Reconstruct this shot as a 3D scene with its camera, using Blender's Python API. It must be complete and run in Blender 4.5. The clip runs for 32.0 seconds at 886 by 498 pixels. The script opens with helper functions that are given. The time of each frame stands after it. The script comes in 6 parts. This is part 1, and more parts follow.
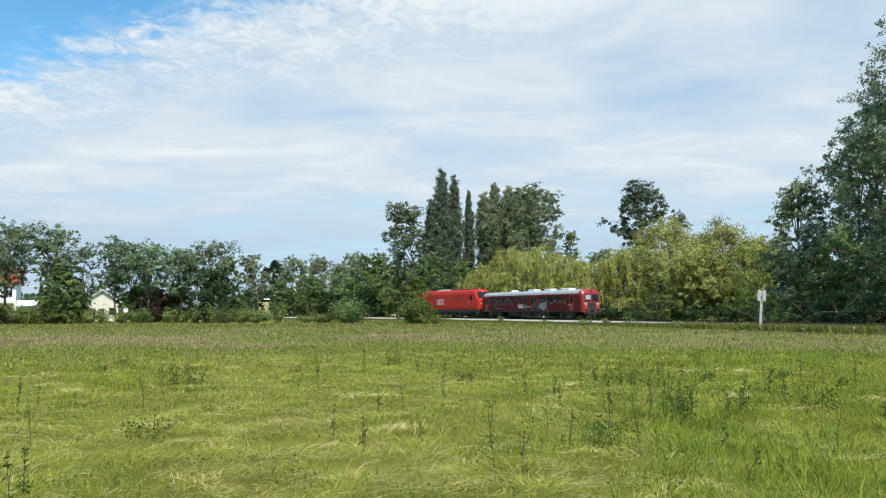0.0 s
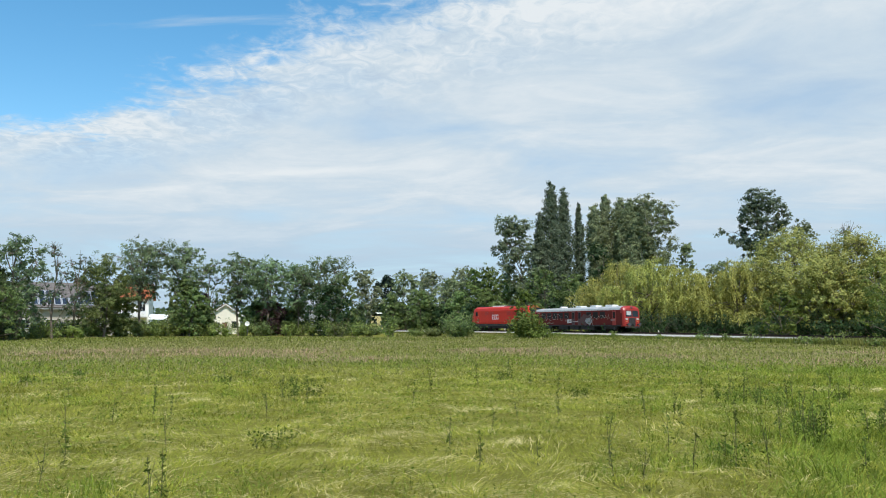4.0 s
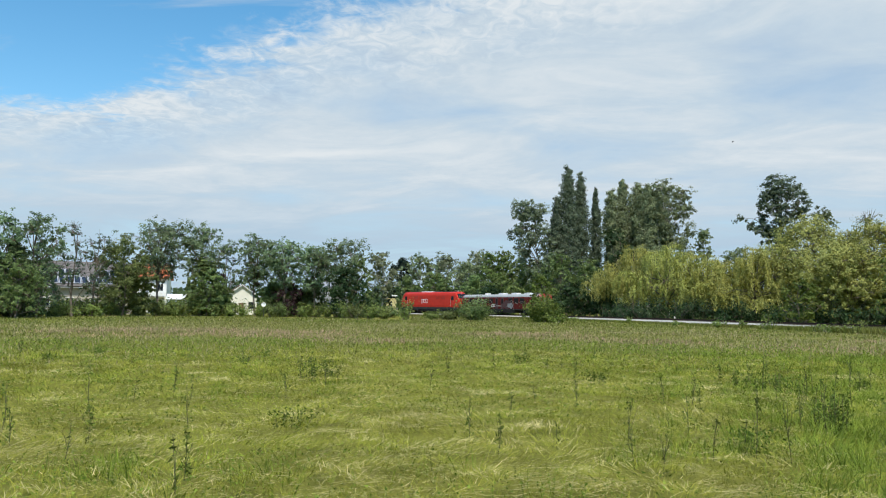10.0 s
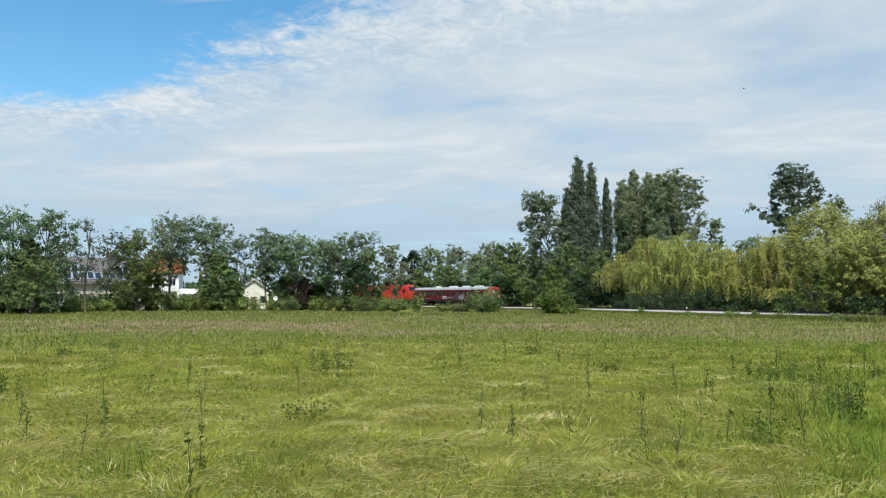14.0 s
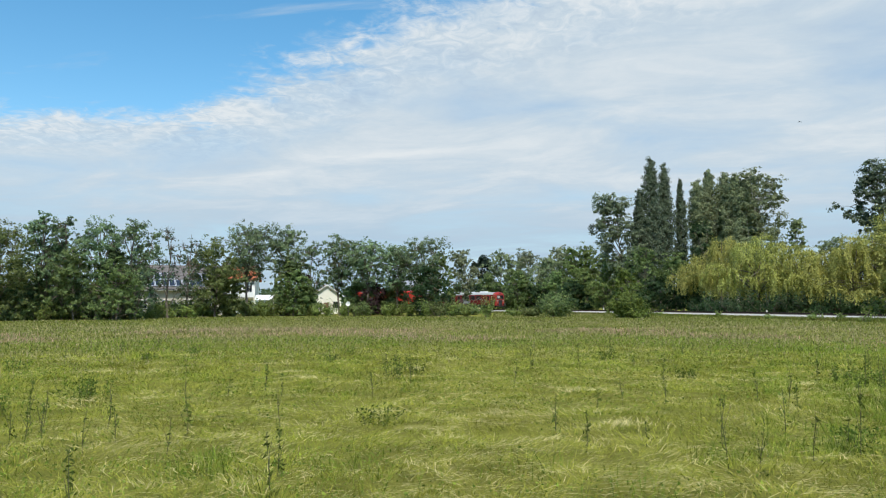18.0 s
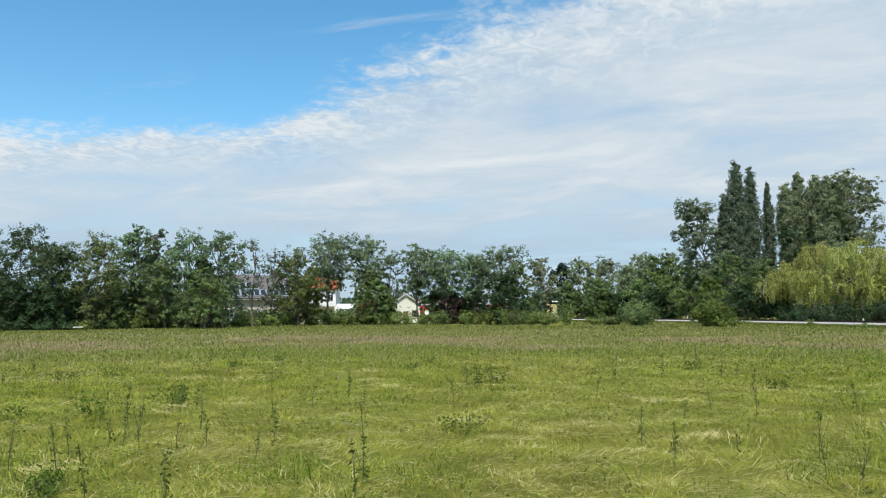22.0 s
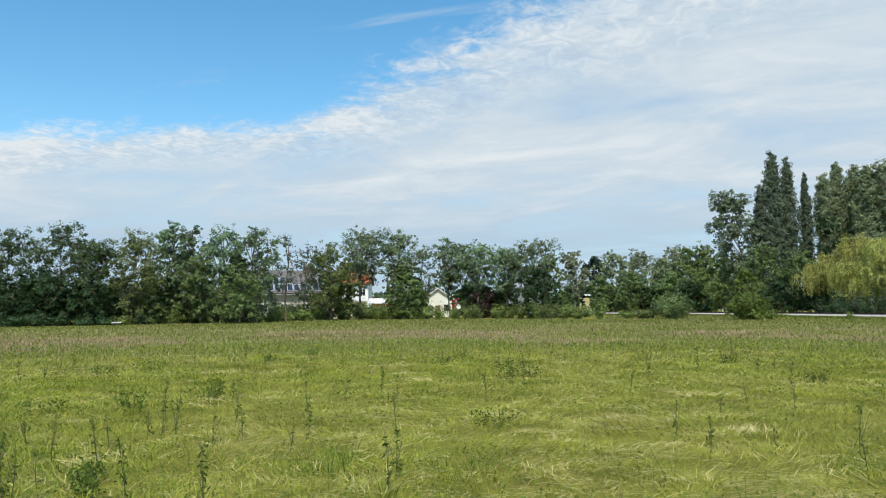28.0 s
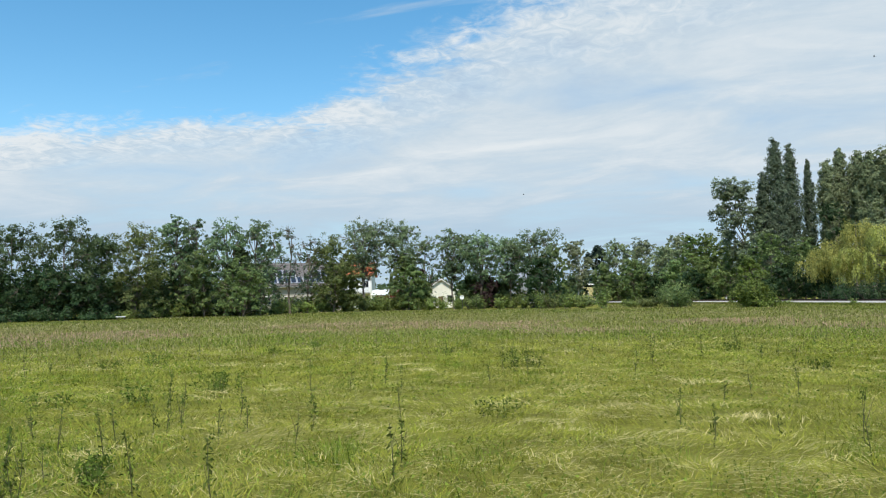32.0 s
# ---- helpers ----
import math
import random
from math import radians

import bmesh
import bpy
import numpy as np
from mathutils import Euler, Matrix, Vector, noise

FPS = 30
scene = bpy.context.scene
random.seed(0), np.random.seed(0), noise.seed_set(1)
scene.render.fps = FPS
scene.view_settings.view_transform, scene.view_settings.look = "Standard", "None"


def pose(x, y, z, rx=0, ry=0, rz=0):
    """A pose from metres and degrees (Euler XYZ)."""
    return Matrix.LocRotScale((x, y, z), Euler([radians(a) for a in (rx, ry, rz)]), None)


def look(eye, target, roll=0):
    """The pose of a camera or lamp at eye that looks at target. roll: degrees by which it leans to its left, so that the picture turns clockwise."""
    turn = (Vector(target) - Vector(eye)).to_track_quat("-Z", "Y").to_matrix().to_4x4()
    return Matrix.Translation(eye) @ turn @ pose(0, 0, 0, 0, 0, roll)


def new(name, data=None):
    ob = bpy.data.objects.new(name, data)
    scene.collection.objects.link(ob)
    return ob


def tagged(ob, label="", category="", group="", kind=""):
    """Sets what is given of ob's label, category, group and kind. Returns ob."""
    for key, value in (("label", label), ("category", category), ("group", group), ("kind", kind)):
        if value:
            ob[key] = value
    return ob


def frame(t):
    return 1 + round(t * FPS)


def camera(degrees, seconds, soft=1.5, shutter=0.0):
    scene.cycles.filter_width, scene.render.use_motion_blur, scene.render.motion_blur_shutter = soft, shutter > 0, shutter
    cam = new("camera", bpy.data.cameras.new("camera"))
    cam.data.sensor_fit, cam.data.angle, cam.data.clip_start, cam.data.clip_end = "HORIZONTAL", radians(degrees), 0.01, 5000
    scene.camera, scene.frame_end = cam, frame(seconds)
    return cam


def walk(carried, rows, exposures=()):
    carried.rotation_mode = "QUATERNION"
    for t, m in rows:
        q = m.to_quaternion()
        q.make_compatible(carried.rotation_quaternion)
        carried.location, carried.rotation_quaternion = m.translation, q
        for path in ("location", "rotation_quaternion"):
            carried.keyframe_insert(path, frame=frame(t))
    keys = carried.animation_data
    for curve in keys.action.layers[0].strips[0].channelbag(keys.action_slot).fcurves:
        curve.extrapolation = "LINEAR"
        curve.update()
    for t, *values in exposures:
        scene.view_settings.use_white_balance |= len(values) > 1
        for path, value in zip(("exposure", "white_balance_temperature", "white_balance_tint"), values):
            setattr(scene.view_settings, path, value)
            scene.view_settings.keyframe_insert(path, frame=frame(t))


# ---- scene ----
cam = camera(59.28, 32.0, soft=1.1)
PATH = [
    (0.0, pose(0.147, 0, 1.754, 94.48, 0.16, 0.03)),
    (0.5, pose(0.135, 0, 1.755, 94.64, 0.33, 0.54)),
    (1.0, pose(0.122, 0, 1.755, 94.68, 0.34, 1.17)),
    (1.5, pose(0.107, 0, 1.755, 94.79, 0.66, 1.93)),
    (2.0, pose(0.091, 0, 1.754, 94.96, 0.26, 2.42)),
    (2.5, pose(0.081, 0, 1.754, 95.10, 0.40, 2.86)),
    (3.0, pose(0.086, 0, 1.754, 95.24, 0.49, 4.20)),
    (3.5, pose(0.091, 0, 1.756, 95.44, 0.37, 5.59)),
    (4.0, pose(0.082, 0, 1.755, 95.52, 0.05, 8.05)),
    (4.5, pose(0.068, 0, 1.751, 95.47, 0.24, 8.49)),
    (6.5, pose(0.055, 0, 1.748, 94.73, 0.02, 8.10)),
    (7.0, pose(0.047, 0, 1.748, 94.71, -0.13, 8.26)),
    (7.5, pose(0.043, 0, 1.748, 94.72, -0.21, 8.31)),
    (8.0, pose(0.037, 0, 1.748, 94.72, -0.35, 8.39)),
    (8.5, pose(0.028, 0, 1.749, 94.73, -0.36, 8.79)),
    (9.0, pose(0.017, 0, 1.749, 94.62, -0.64, 8.89)),
    (9.5, pose(0.008, 0, 1.750, 94.41, -0.56, 9.00)),
    (10.0, pose(0.004, 0, 1.750, 94.29, -0.70, 9.13)),
    (10.5, pose(0.007, 0, 1.751, 94.15, -0.50, 9.25)),
    (11.0, pose(0.010, 0, 1.751, 94.05, -0.33, 9.43)),
    (11.5, pose(0.011, 0, 1.751, 93.99, -0.19, 9.48)),
    (12.0, pose(0.008, 0, 1.751, 93.93, -0.25, 9.55)),
    (12.5, pose(0.007, 0, 1.750, 93.87, -0.27, 9.72)),
    (13.0, pose(0.007, 0, 1.749, 93.81, -0.21, 9.74)),
    (13.5, pose(0.005, 0, 1.749, 93.75, -0.23, 9.81)),
    (14.0, pose(0.003, 0, 1.748, 93.72, -0.18, 9.95)),
    (14.5, pose(0.002, 0, 1.747, 93.74, -0.21, 10.15)),
    (16.5, pose(0.001, 0, 1.749, 93.64, -0.04, 12.80)),
    (17.0, pose(-0.002, 0, 1.751, 93.62, -0.12, 14.46)),
    (17.5, pose(-0.007, 0, 1.753, 93.82, 0.15, 14.99)),
    (18.0, pose(-0.015, 0, 1.754, 94.06, 0.15, 15.12)),
    (18.5, pose(-0.025, 0, 1.754, 94.15, 0.08, 15.96)),
    (19.0, pose(-0.034, 0, 1.753, 94.21, 0.17, 16.92)),
    (19.5, pose(-0.040, 0, 1.753, 94.28, 0.27, 17.42)),
    (20.0, pose(-0.044, 0, 1.753, 94.33, 0.28, 18.39)),
    (20.5, pose(-0.047, 0, 1.752, 94.42, 0.32, 19.33)),
    (21.0, pose(-0.050, 0, 1.752, 94.52, 0.28, 19.84)),
    (21.5, pose(-0.052, 0, 1.753, 94.60, 0.30, 20.15)),
    (22.0, pose(-0.054, 0, 1.752, 94.71, 0.22, 20.85)),
    (22.5, pose(-0.054, 0, 1.749, 94.80, 0.31, 21.35)),
    (23.0, pose(-0.055, 0, 1.747, 94.86, 0.42, 21.68)),
    (23.5, pose(-0.056, 0, 1.746, 94.90, 0.37, 21.58)),
    (24.0, pose(-0.058, 0, 1.746, 94.91, 0.28, 21.50)),
    (24.5, pose(-0.061, 0, 1.744, 94.76, 0.14, 22.04)),
    (25.0, pose(-0.061, 0, 1.742, 94.57, -0.15, 22.77)),
    (25.5, pose(-0.058, 0, 1.742, 94.34, -0.31, 22.66)),
    (27.5, pose(-0.057, 0, 1.744, 94.22, 0.23, 22.69)),
    (28.0, pose(-0.055, 0, 1.748, 94.30, 0.47, 23.19)),
    (28.5, pose(-0.056, 0, 1.750, 94.28, 0.43, 23.55)),
    (29.0, pose(-0.055, 0, 1.750, 94.26, 0.74, 23.93)),
    (29.5, pose(-0.054, 0, 1.749, 94.23, 0.75, 24.07)),
    (30.0, pose(-0.052, 0, 1.749, 94.10, 0.73, 24.00)),
    (30.5, pose(-0.052, 0, 1.748, 93.91, 0.80, 24.03)),
    (31.0, pose(-0.052, 0, 1.747, 93.77, 1.04, 23.88)),
    (31.5, pose(-0.052, 0, 1.746, 93.70, 1.05, 23.71)),
    (32.0, pose(-0.050, 0, 1.746, 93.63, 1.09, 23.44)),
]
walk(cam, PATH, [(0, 0.04), (3, 0.0), (5, -0.08), (9, -0.11), (20, -0.10), (32, -0.08)])

# ---- world, sun ----
SUN_EL, SUN_AZ = 57.0, 160.0          # degrees; azimuth clockwise from +y
world = bpy.data.worlds.new("sky")
scene.world = world
world.use_nodes = True
wn, wl = world.node_tree.nodes, world.node_tree.links
wn.clear()


def wnode(kind, **kw):
    n = wn.new(kind)
    for k, v in kw.items():
        n.inputs[k].default_value = v
    return n


def wmath(op, a, b=None, c=None, clamp=False):
    n = wn.new("ShaderNodeMath")
    n.operation, n.use_clamp = op, clamp
    for i, v in enumerate((a, b, c)):
        if v is None:
            continue
        if isinstance(v, (int, float)):
            n.inputs[i].default_value = v
        else:
            wl.new(v, n.inputs[i])
    return n.outputs[0]


def wsmooth(v, lo, hi, to_lo=0.0, to_hi=1.0):
    n = wn.new("ShaderNodeMapRange")
    n.interpolation_type = "SMOOTHSTEP"
    wl.new(v, n.inputs[0])
    for i, x in zip((1, 2, 3, 4), (lo, hi, to_lo, to_hi)):
        n.inputs[i].default_value = x
    return n.outputs[0]


def build_sky():
    sky = wn.new("ShaderNodeTexSky")
    sky.sky_type, sky.sun_disc = "NISHITA", False
    sky.sun_elevation, sky.sun_rotation = radians(SUN_EL), radians(SUN_AZ)
    sky.air_density, sky.dust_density, sky.ozone_density = 1.0, 0.6, 2.2
    co = wn.new("ShaderNodeTexCoord")
    sep = wn.new("ShaderNodeSeparateXYZ")
    wl.new(co.outputs["Generated"], sep.inputs[0])
    x, y, z = sep.outputs
    zz = wmath("ADD", wmath("MAXIMUM", z, 0.0), 0.10)
    px, py = wmath("DIVIDE", x, zz), wmath("DIVIDE", y, zz)
    flat = wn.new("ShaderNodeCombineXYZ")
    wl.new(px, flat.inputs[0]), wl.new(py, flat.inputs[1])

    def clouds(scale, detail, rough, stretch, turn, warp=0.0, lac=2.1):
        m = wn.new("ShaderNodeMapping")
        m.inputs["Scale"].default_value = (stretch[0], stretch[1], 1)
        m.inputs["Rotation"].default_value = (0, 0, radians(turn))
        wl.new(flat.outputs[0], m.inputs[0])
        n = wnode("ShaderNodeTexNoise", Scale=scale, Detail=detail, Roughness=rough, Distortion=warp, Lacunarity=lac)
        wl.new(m.outputs[0], n.inputs["Vector"])
        return n.outputs[0]

    broad = clouds(0.75, 3, 0.5, (0.8, 1.1), 8, 0.4)
    wisps = clouds(1.9, 6, 0.55, (0.75, 1.1), 12, 0.7)
    fine = clouds(6.5, 6, 0.6, (0.85, 1.1), 20, 0.8)
    ripple = clouds(15.0, 4, 0.55, (1.0, 0.9), 40, 1.2)
    # edge of the deck, in the clouds' own plane: highest in the middle, falling away to both sides
    px1 = wmath("ADD", px, 1.65)
    edge = wmath("ADD", wmath("SUBTRACT", py, 2.42), wmath("MULTIPLY", wmath("MAXIMUM", px1, 0.0), 0.45))
    edge = wmath("ADD", edge, wmath("MULTIPLY", wmath("MAXIMUM", wmath("MULTIPLY", px1, -1.0), 0.0), 0.37))
    edge = wmath("ADD", edge, wmath("MULTIPLY", wmath("SUBTRACT", wisps, 0.5), 0.62))
    rough_edge = wmath("ADD", edge, wmath("MULTIPLY", wmath("SUBTRACT", fine, 0.5), 0.55))
    rough_edge = wmath("ADD", rough_edge, wmath("MULTIPLY", wmath("SUBTRACT", ripple, 0.5), 0.22))
    deck = wsmooth(rough_edge, -0.10, 0.20)
    # stray wisps in the open blue
    tufts = clouds(3.0, 5, 0.55, (0.6, 1.2), 10, 0.5)
    stray = wsmooth(tufts, 0.60, 0.78, 0.0, 0.55)
    mask = wmath("MAXIMUM", deck, stray)
    # thin places in the deck, above all behind its edge
    thin = wsmooth(wmath("ADD", wmath("MULTIPLY", broad, 0.6), wmath("MULTIPLY", wisps, 0.4)), 0.32, 0.56, 0.74, 1.0)
    mask = wmath("MULTIPLY", mask, thin)
    # brightness of the cloud, with small puffs along the edge
    rim = wmath("MULTIPLY", wsmooth(edge, -0.15, 0.05), wsmooth(edge, 0.15, 0.70, 1.0, 0.0))
    puffs = wmath("MULTIPLY", wmath("SUBTRACT", ripple, 0.44), wmath("ADD", wmath("MULTIPLY", rim, 0.65), 0.04))
    lit = wmath("ADD", wmath("MULTIPLY", wisps, 0.55), wmath("ADD", wmath("MULTIPLY", broad, 0.40), wmath("MULTIPLY", fine, 0.13)))
    lit = wmath("ADD", wmath("SUBTRACT", lit, 0.01), puffs)
    ramp = wn.new("ShaderNodeValToRGB")
    wl.new(lit, ramp.inputs[0])
    e = ramp.color_ramp.elements
    e[0].position, e[0].color = 0.38, (0.55, 0.665, 0.79, 1)
    e[1].position, e[1].color = 0.69, (0.835, 0.895, 0.935, 1)
    mid = ramp.color_ramp.elements.new(0.53)
    mid.color = (0.64, 0.755, 0.85, 1)
    # hazy blue towards the horizon
    low = wsmooth(z, 0.06, 0.165, 0.85, 0.0)
    haze = wn.new("ShaderNodeMix")
    haze.data_type = "RGBA"
    wl.new(low, haze.inputs["Factor"])
    wl.new(ramp.outputs[0], haze.inputs["A"])
    haze.inputs["B"].default_value = (0.46, 0.635, 0.80, 1)
    b1, b2 = wn.new("ShaderNodeBackground"), wn.new("ShaderNodeBackground")
    clear = wn.new("ShaderNodeHueSaturation")
    clear.inputs["Hue"].default_value, clear.inputs["Saturation"].default_value, clear.inputs["Value"].default_value = 0.486, 1.27, 1.39
    wl.new(sky.outputs[0], clear.inputs["Color"])
    wl.new(clear.outputs[0], b1.inputs[0])
    b1.inputs[1].default_value = 0.14
    wl.new(haze.outputs["Result"], b2.inputs[0])
    b2.inputs[1].default_value = 0.97
    mix, out = wn.new("ShaderNodeMixShader"), wn.new("ShaderNodeOutputWorld")
    wl.new(mask, mix.inputs[0]), wl.new(b1.outputs[0], mix.inputs[1]), wl.new(b2.outputs[0], mix.inputs[2])
    wl.new(mix.outputs[0], out.inputs[0])


build_sky()
sun_data = bpy.data.lights.new("sun", "SUN")
sun_data.energy, sun_data.angle, sun_data.color = 4.7, radians(0.53), (1.0, 0.95, 0.85)
sun = new("sun", sun_data)
_a, _e = radians(SUN_AZ), radians(SUN_EL)
sun.matrix_world = look((60 * math.sin(_a), 60 * math.cos(_a), 60), (60 * math.sin(_a) - math.sin(_a) * math.cos(_e), 60 * math.cos(_a) - math.cos(_a) * math.cos(_e), 60 - math.sin(_e)))


# ---- materials ----
def material(name, base, rough=0.8, vary=0.25, scale=3.0, metal=0.0, bump=0.0, bump_scale=30.0, island=0.0, translucent=0.0,
             patch=0.0, patch_scale=0.15, patch_colour=None, spec=0.4, dirt=0.0, dirt_colour=(0.08, 0.07, 0.055), obj_random=0.0, coords="Object"):
    """A procedural surface: base colour, two scales of variation, optional relief, see-through light and dirt."""
    m = bpy.data.materials.new(name)
    m.use_nodes = True
    n, l = m.node_tree.nodes, m.node_tree.links
    b, out = n["Principled BSDF"], n["Material Output"]
    b.inputs["Roughness"].default_value, b.inputs["Metallic"].default_value = rough, metal
    b.inputs["Specular IOR Level"].default_value = spec
    co = n.new("ShaderNodeTexCoord")
    if coords == "World":
        src = n.new("ShaderNodeNewGeometry").outputs["Position"]
    else:
        src = co.outputs["Object"]

    def noise_at(s, detail=5.0, r=0.6):
        t = n.new("ShaderNodeTexNoise")
        t.inputs["Scale"].default_value, t.inputs["Detail"].default_value, t.inputs["Roughness"].default_value = s, detail, r
        l.new(src, t.inputs["Vector"])
        return t.outputs[0]

    def mixed(fac, a, bb, kind="MIX"):
        x = n.new("ShaderNodeMix")
        x.data_type, x.blend_type = "RGBA", kind
        if isinstance(fac, float):
            x.inputs["Factor"].default_value = fac
        else:
            l.new(fac, x.inputs["Factor"])
        for key, v in (("A", a), ("B", bb)):
            if isinstance(v, tuple):
                x.inputs[key].default_value = (*v[:3], 1)
            else:
                l.new(v, x.inputs[key])
        return x.outputs["Result"]

    def ranged(v, lo, hi, a, bb):
        r = n.new("ShaderNodeMapRange")
        l.new(v, r.inputs[0])
        for i, q in zip((1, 2, 3, 4), (lo, hi, a, bb)):
            r.inputs[i].default_value = q
        return r.outputs[0]

    dark = tuple(c * (1 - vary) for c in base)
    light = tuple(min(1, c * (1 + vary)) for c in base)
    col = mixed(ranged(noise_at(scale), 0.3, 0.7, 0, 1), dark, light)
    if patch:
        col = mixed(ranged(noise_at(patch_scale, 4.0), 0.42, 0.62, 0, patch), col, patch_colour)
    if dirt:
        col = mixed(ranged(noise_at(scale * 0.35, 8.0, 0.7), 0.48, 0.72, 0, dirt), col, dirt_colour)
    if island or obj_random:
        val = n.new("ShaderNodeHueSaturation")
        rnd = n.new("ShaderNodeNewGeometry").outputs["Random Per Island"] if island else n.new("ShaderNodeObjectInfo").outputs["Random"]
        amp = island or obj_random
        l.new(ranged(rnd, 0, 1, 1 - amp, 1 + amp), val.inputs["Value"])
        l.new(ranged(rnd, 0, 1, 0.5 + 0.035 * amp, 0.5 - 0.035 * amp), val.inputs["Hue"])
        l.new(col, val.inputs["Color"])
        col = val.outputs[0]
        if island and obj_random:
            v2 = n.new("ShaderNodeHueSaturation")
            r2 = n.new("ShaderNodeObjectInfo").outputs["Random"]
            l.new(ranged(r2, 0, 1, 1 - obj_random, 1 + obj_random), v2.inputs["Value"])
            l.new(ranged(r2, 0, 1, 0.492, 0.512), v2.inputs["Hue"])
            l.new(col, v2.inputs["Color"])
            col = v2.outputs[0]
    l.new(col, b.inputs["Base Color"])
    if bump:
        bp = n.new("ShaderNodeBump")
        bp.inputs["Strength"].default_value, bp.inputs["Distance"].default_value = bump, 0.05
        l.new(noise_at(bump_scale, 6.0), bp.inputs["Height"])
        l.new(bp.outputs[0], b.inputs["Normal"])
    if translucent:
        tr, mx = n.new("ShaderNodeBsdfTranslucent"), n.new("ShaderNodeMixShader")
        l.new(col, tr.inputs[0])
        mx.inputs[0].default_value = translucent
        l.new(b.outputs[0], mx.inputs[1]), l.new(tr.outputs[0], mx.inputs[2]), l.new(mx.outputs[0], out.inputs[0])
    return m


def glass(name, tint=(0.02, 0.025, 0.03)):
    m = bpy.data.materials.new(name)
    m.use_nodes = True
    b = m.node_tree.nodes["Principled BSDF"]
    b.inputs["Base Color"].default_value, b.inputs["Roughness"].default_value = (*tint, 1), 0.08
    b.inputs["Specular IOR Level"].default_value = 0.35
    return m


def leaf(name, base, translucent=0.42, island=0.45, obj_random=0.18, rough=0.55, vary=0.2):
    base = (base[0], base[1], base[2] * 1.18)
    return material(name, base, rough, vary, 0.6, island=island, translucent=translucent, obj_random=obj_random, spec=0.25)


M = {
    "broad": leaf("leaves_broad", (0.098, 0.142, 0.048)),
    "wood": leaf("leaves_far_wood", (0.215, 0.258, 0.105)),
    "tall": leaf("leaves_ash", (0.168, 0.238, 0.098)),
    "vase": leaf("leaves_robinia", (0.205, 0.280, 0.120)),
    "dense": leaf("leaves_hornbeam", (0.172, 0.212, 0.058)),
    # darkened leaf green: canopy shade put into the undergrowth's colour; also for dark shrubs
    "dark": leaf("leaves_dark_shade", (0.047, 0.087, 0.027)),
    "low": leaf("leaves_hedge_tree", (0.170, 0.236, 0.066)),
    "bright": leaf("leaves_lime", (0.175, 0.235, 0.058)),
    "sparse": leaf("leaves_sparse", (0.104, 0.156, 0.069)),
    "birch": leaf("leaves_birch", (0.240, 0.268, 0.125)),
    "conifer": leaf("needles", (0.024, 0.042, 0.020), 0.05),
    "poplar": leaf("leaves_lombardy", (0.135, 0.175, 0.090)),
    "silver": leaf("leaves_poplar", (0.250, 0.295, 0.130)),
    "ashen": leaf("leaves_leaning_poplar", (0.21, 0.26, 0.130)),
    "grey": leaf("leaves_grey_poplar", (0.265, 0.320, 0.150)),
    "willow": leaf("leaves_willow", (0.37, 0.372, 0.078), 0.32, 0.34, 0.08),
    "crack": leaf("leaves_crack_willow", (0.365, 0.372, 0.090), 0.34, 0.28, 0.10),
    "green": leaf("leaves_maple", (0.165, 0.225, 0.04)),
    "copper": leaf("leaves_copper", (0.062, 0.032, 0.026)),
    "hedge": leaf("leaves_hedge", (0.210, 0.272, 0.060)),
    "bark": material("bark", (0.16, 0.13, 0.10), 0.9, 0.4, 6.0, bump=0.6, bump_scale=12),
    "pale_bark": material("pale_bark", (0.42, 0.40, 0.35), 0.85, 0.35, 4.0, bump=0.4, bump_scale=10),
}
M_SOIL = material("meadow_floor", (0.200, 0.196, 0.040), 0.95, 0.35, 1.6, bump=0.8, bump_scale=14, patch=0.6, patch_scale=0.07, patch_colour=(0.158, 0.172, 0.034), coords="World", spec=0.05)
M_LODGED = material("lodged_grass", (0.305, 0.310, 0.052), 0.8, 0.25, 1.2, island=0.48, translucent=0.3, patch=0.65, patch_scale=0.3, patch_colour=(0.270, 0.325, 0.034), coords="World", spec=0.12)
M_STRAW = material("dry_straw", (0.58, 0.50, 0.22), 0.7, 0.2, 2.0, island=0.35, translucent=0.2, coords="World", spec=0.15)
M_GRASS = material("green_grass", (0.190, 0.226, 0.027), 0.8, 0.28, 1.0, island=0.55, translucent=0.35, patch=0.6, patch_scale=0.12, patch_colour=(0.290, 0.290, 0.036), coords="World", spec=0.12)
M_FAR = material("far_meadow_grass", (0.158, 0.190, 0.032), 0.6, 0.25, 0.4, island=0.35, translucent=0.3, patch=0.7, patch_scale=0.05, patch_colour=(0.205, 0.196, 0.055), coords="World", spec=0.25)
M_LUSH = material("lush_grass", (0.215, 0.285, 0.040), 0.75, 0.25, 1.5, island=0.4, translucent=0.35, coords="World", spec=0.12)
M_SEED = material("seed_heads", (0.42, 0.345, 0.19), 0.7, 0.3, 0.5, island=0.35, translucent=0.25, patch=0.6, patch_scale=0.06, patch_colour=(0.29, 0.275, 0.085), coords="World")
M_SORREL = material("sorrel_heads", (0.44, 0.29, 0.20), 0.7, 0.3, 0.5, island=0.4, translucent=0.25, coords="World")
M_HERB = material("herb_leaves", (0.19, 0.27, 0.040), 0.75, 0.3, 2.0, island=0.45, translucent=0.3, coords="World", spec=0.12)
M_WEED = material("weed_leaves", (0.112, 0.148, 0.032), 0.85, 0.3, 6.0, island=0.35, translucent=0.2, obj_random=0.2, spec=0.08)
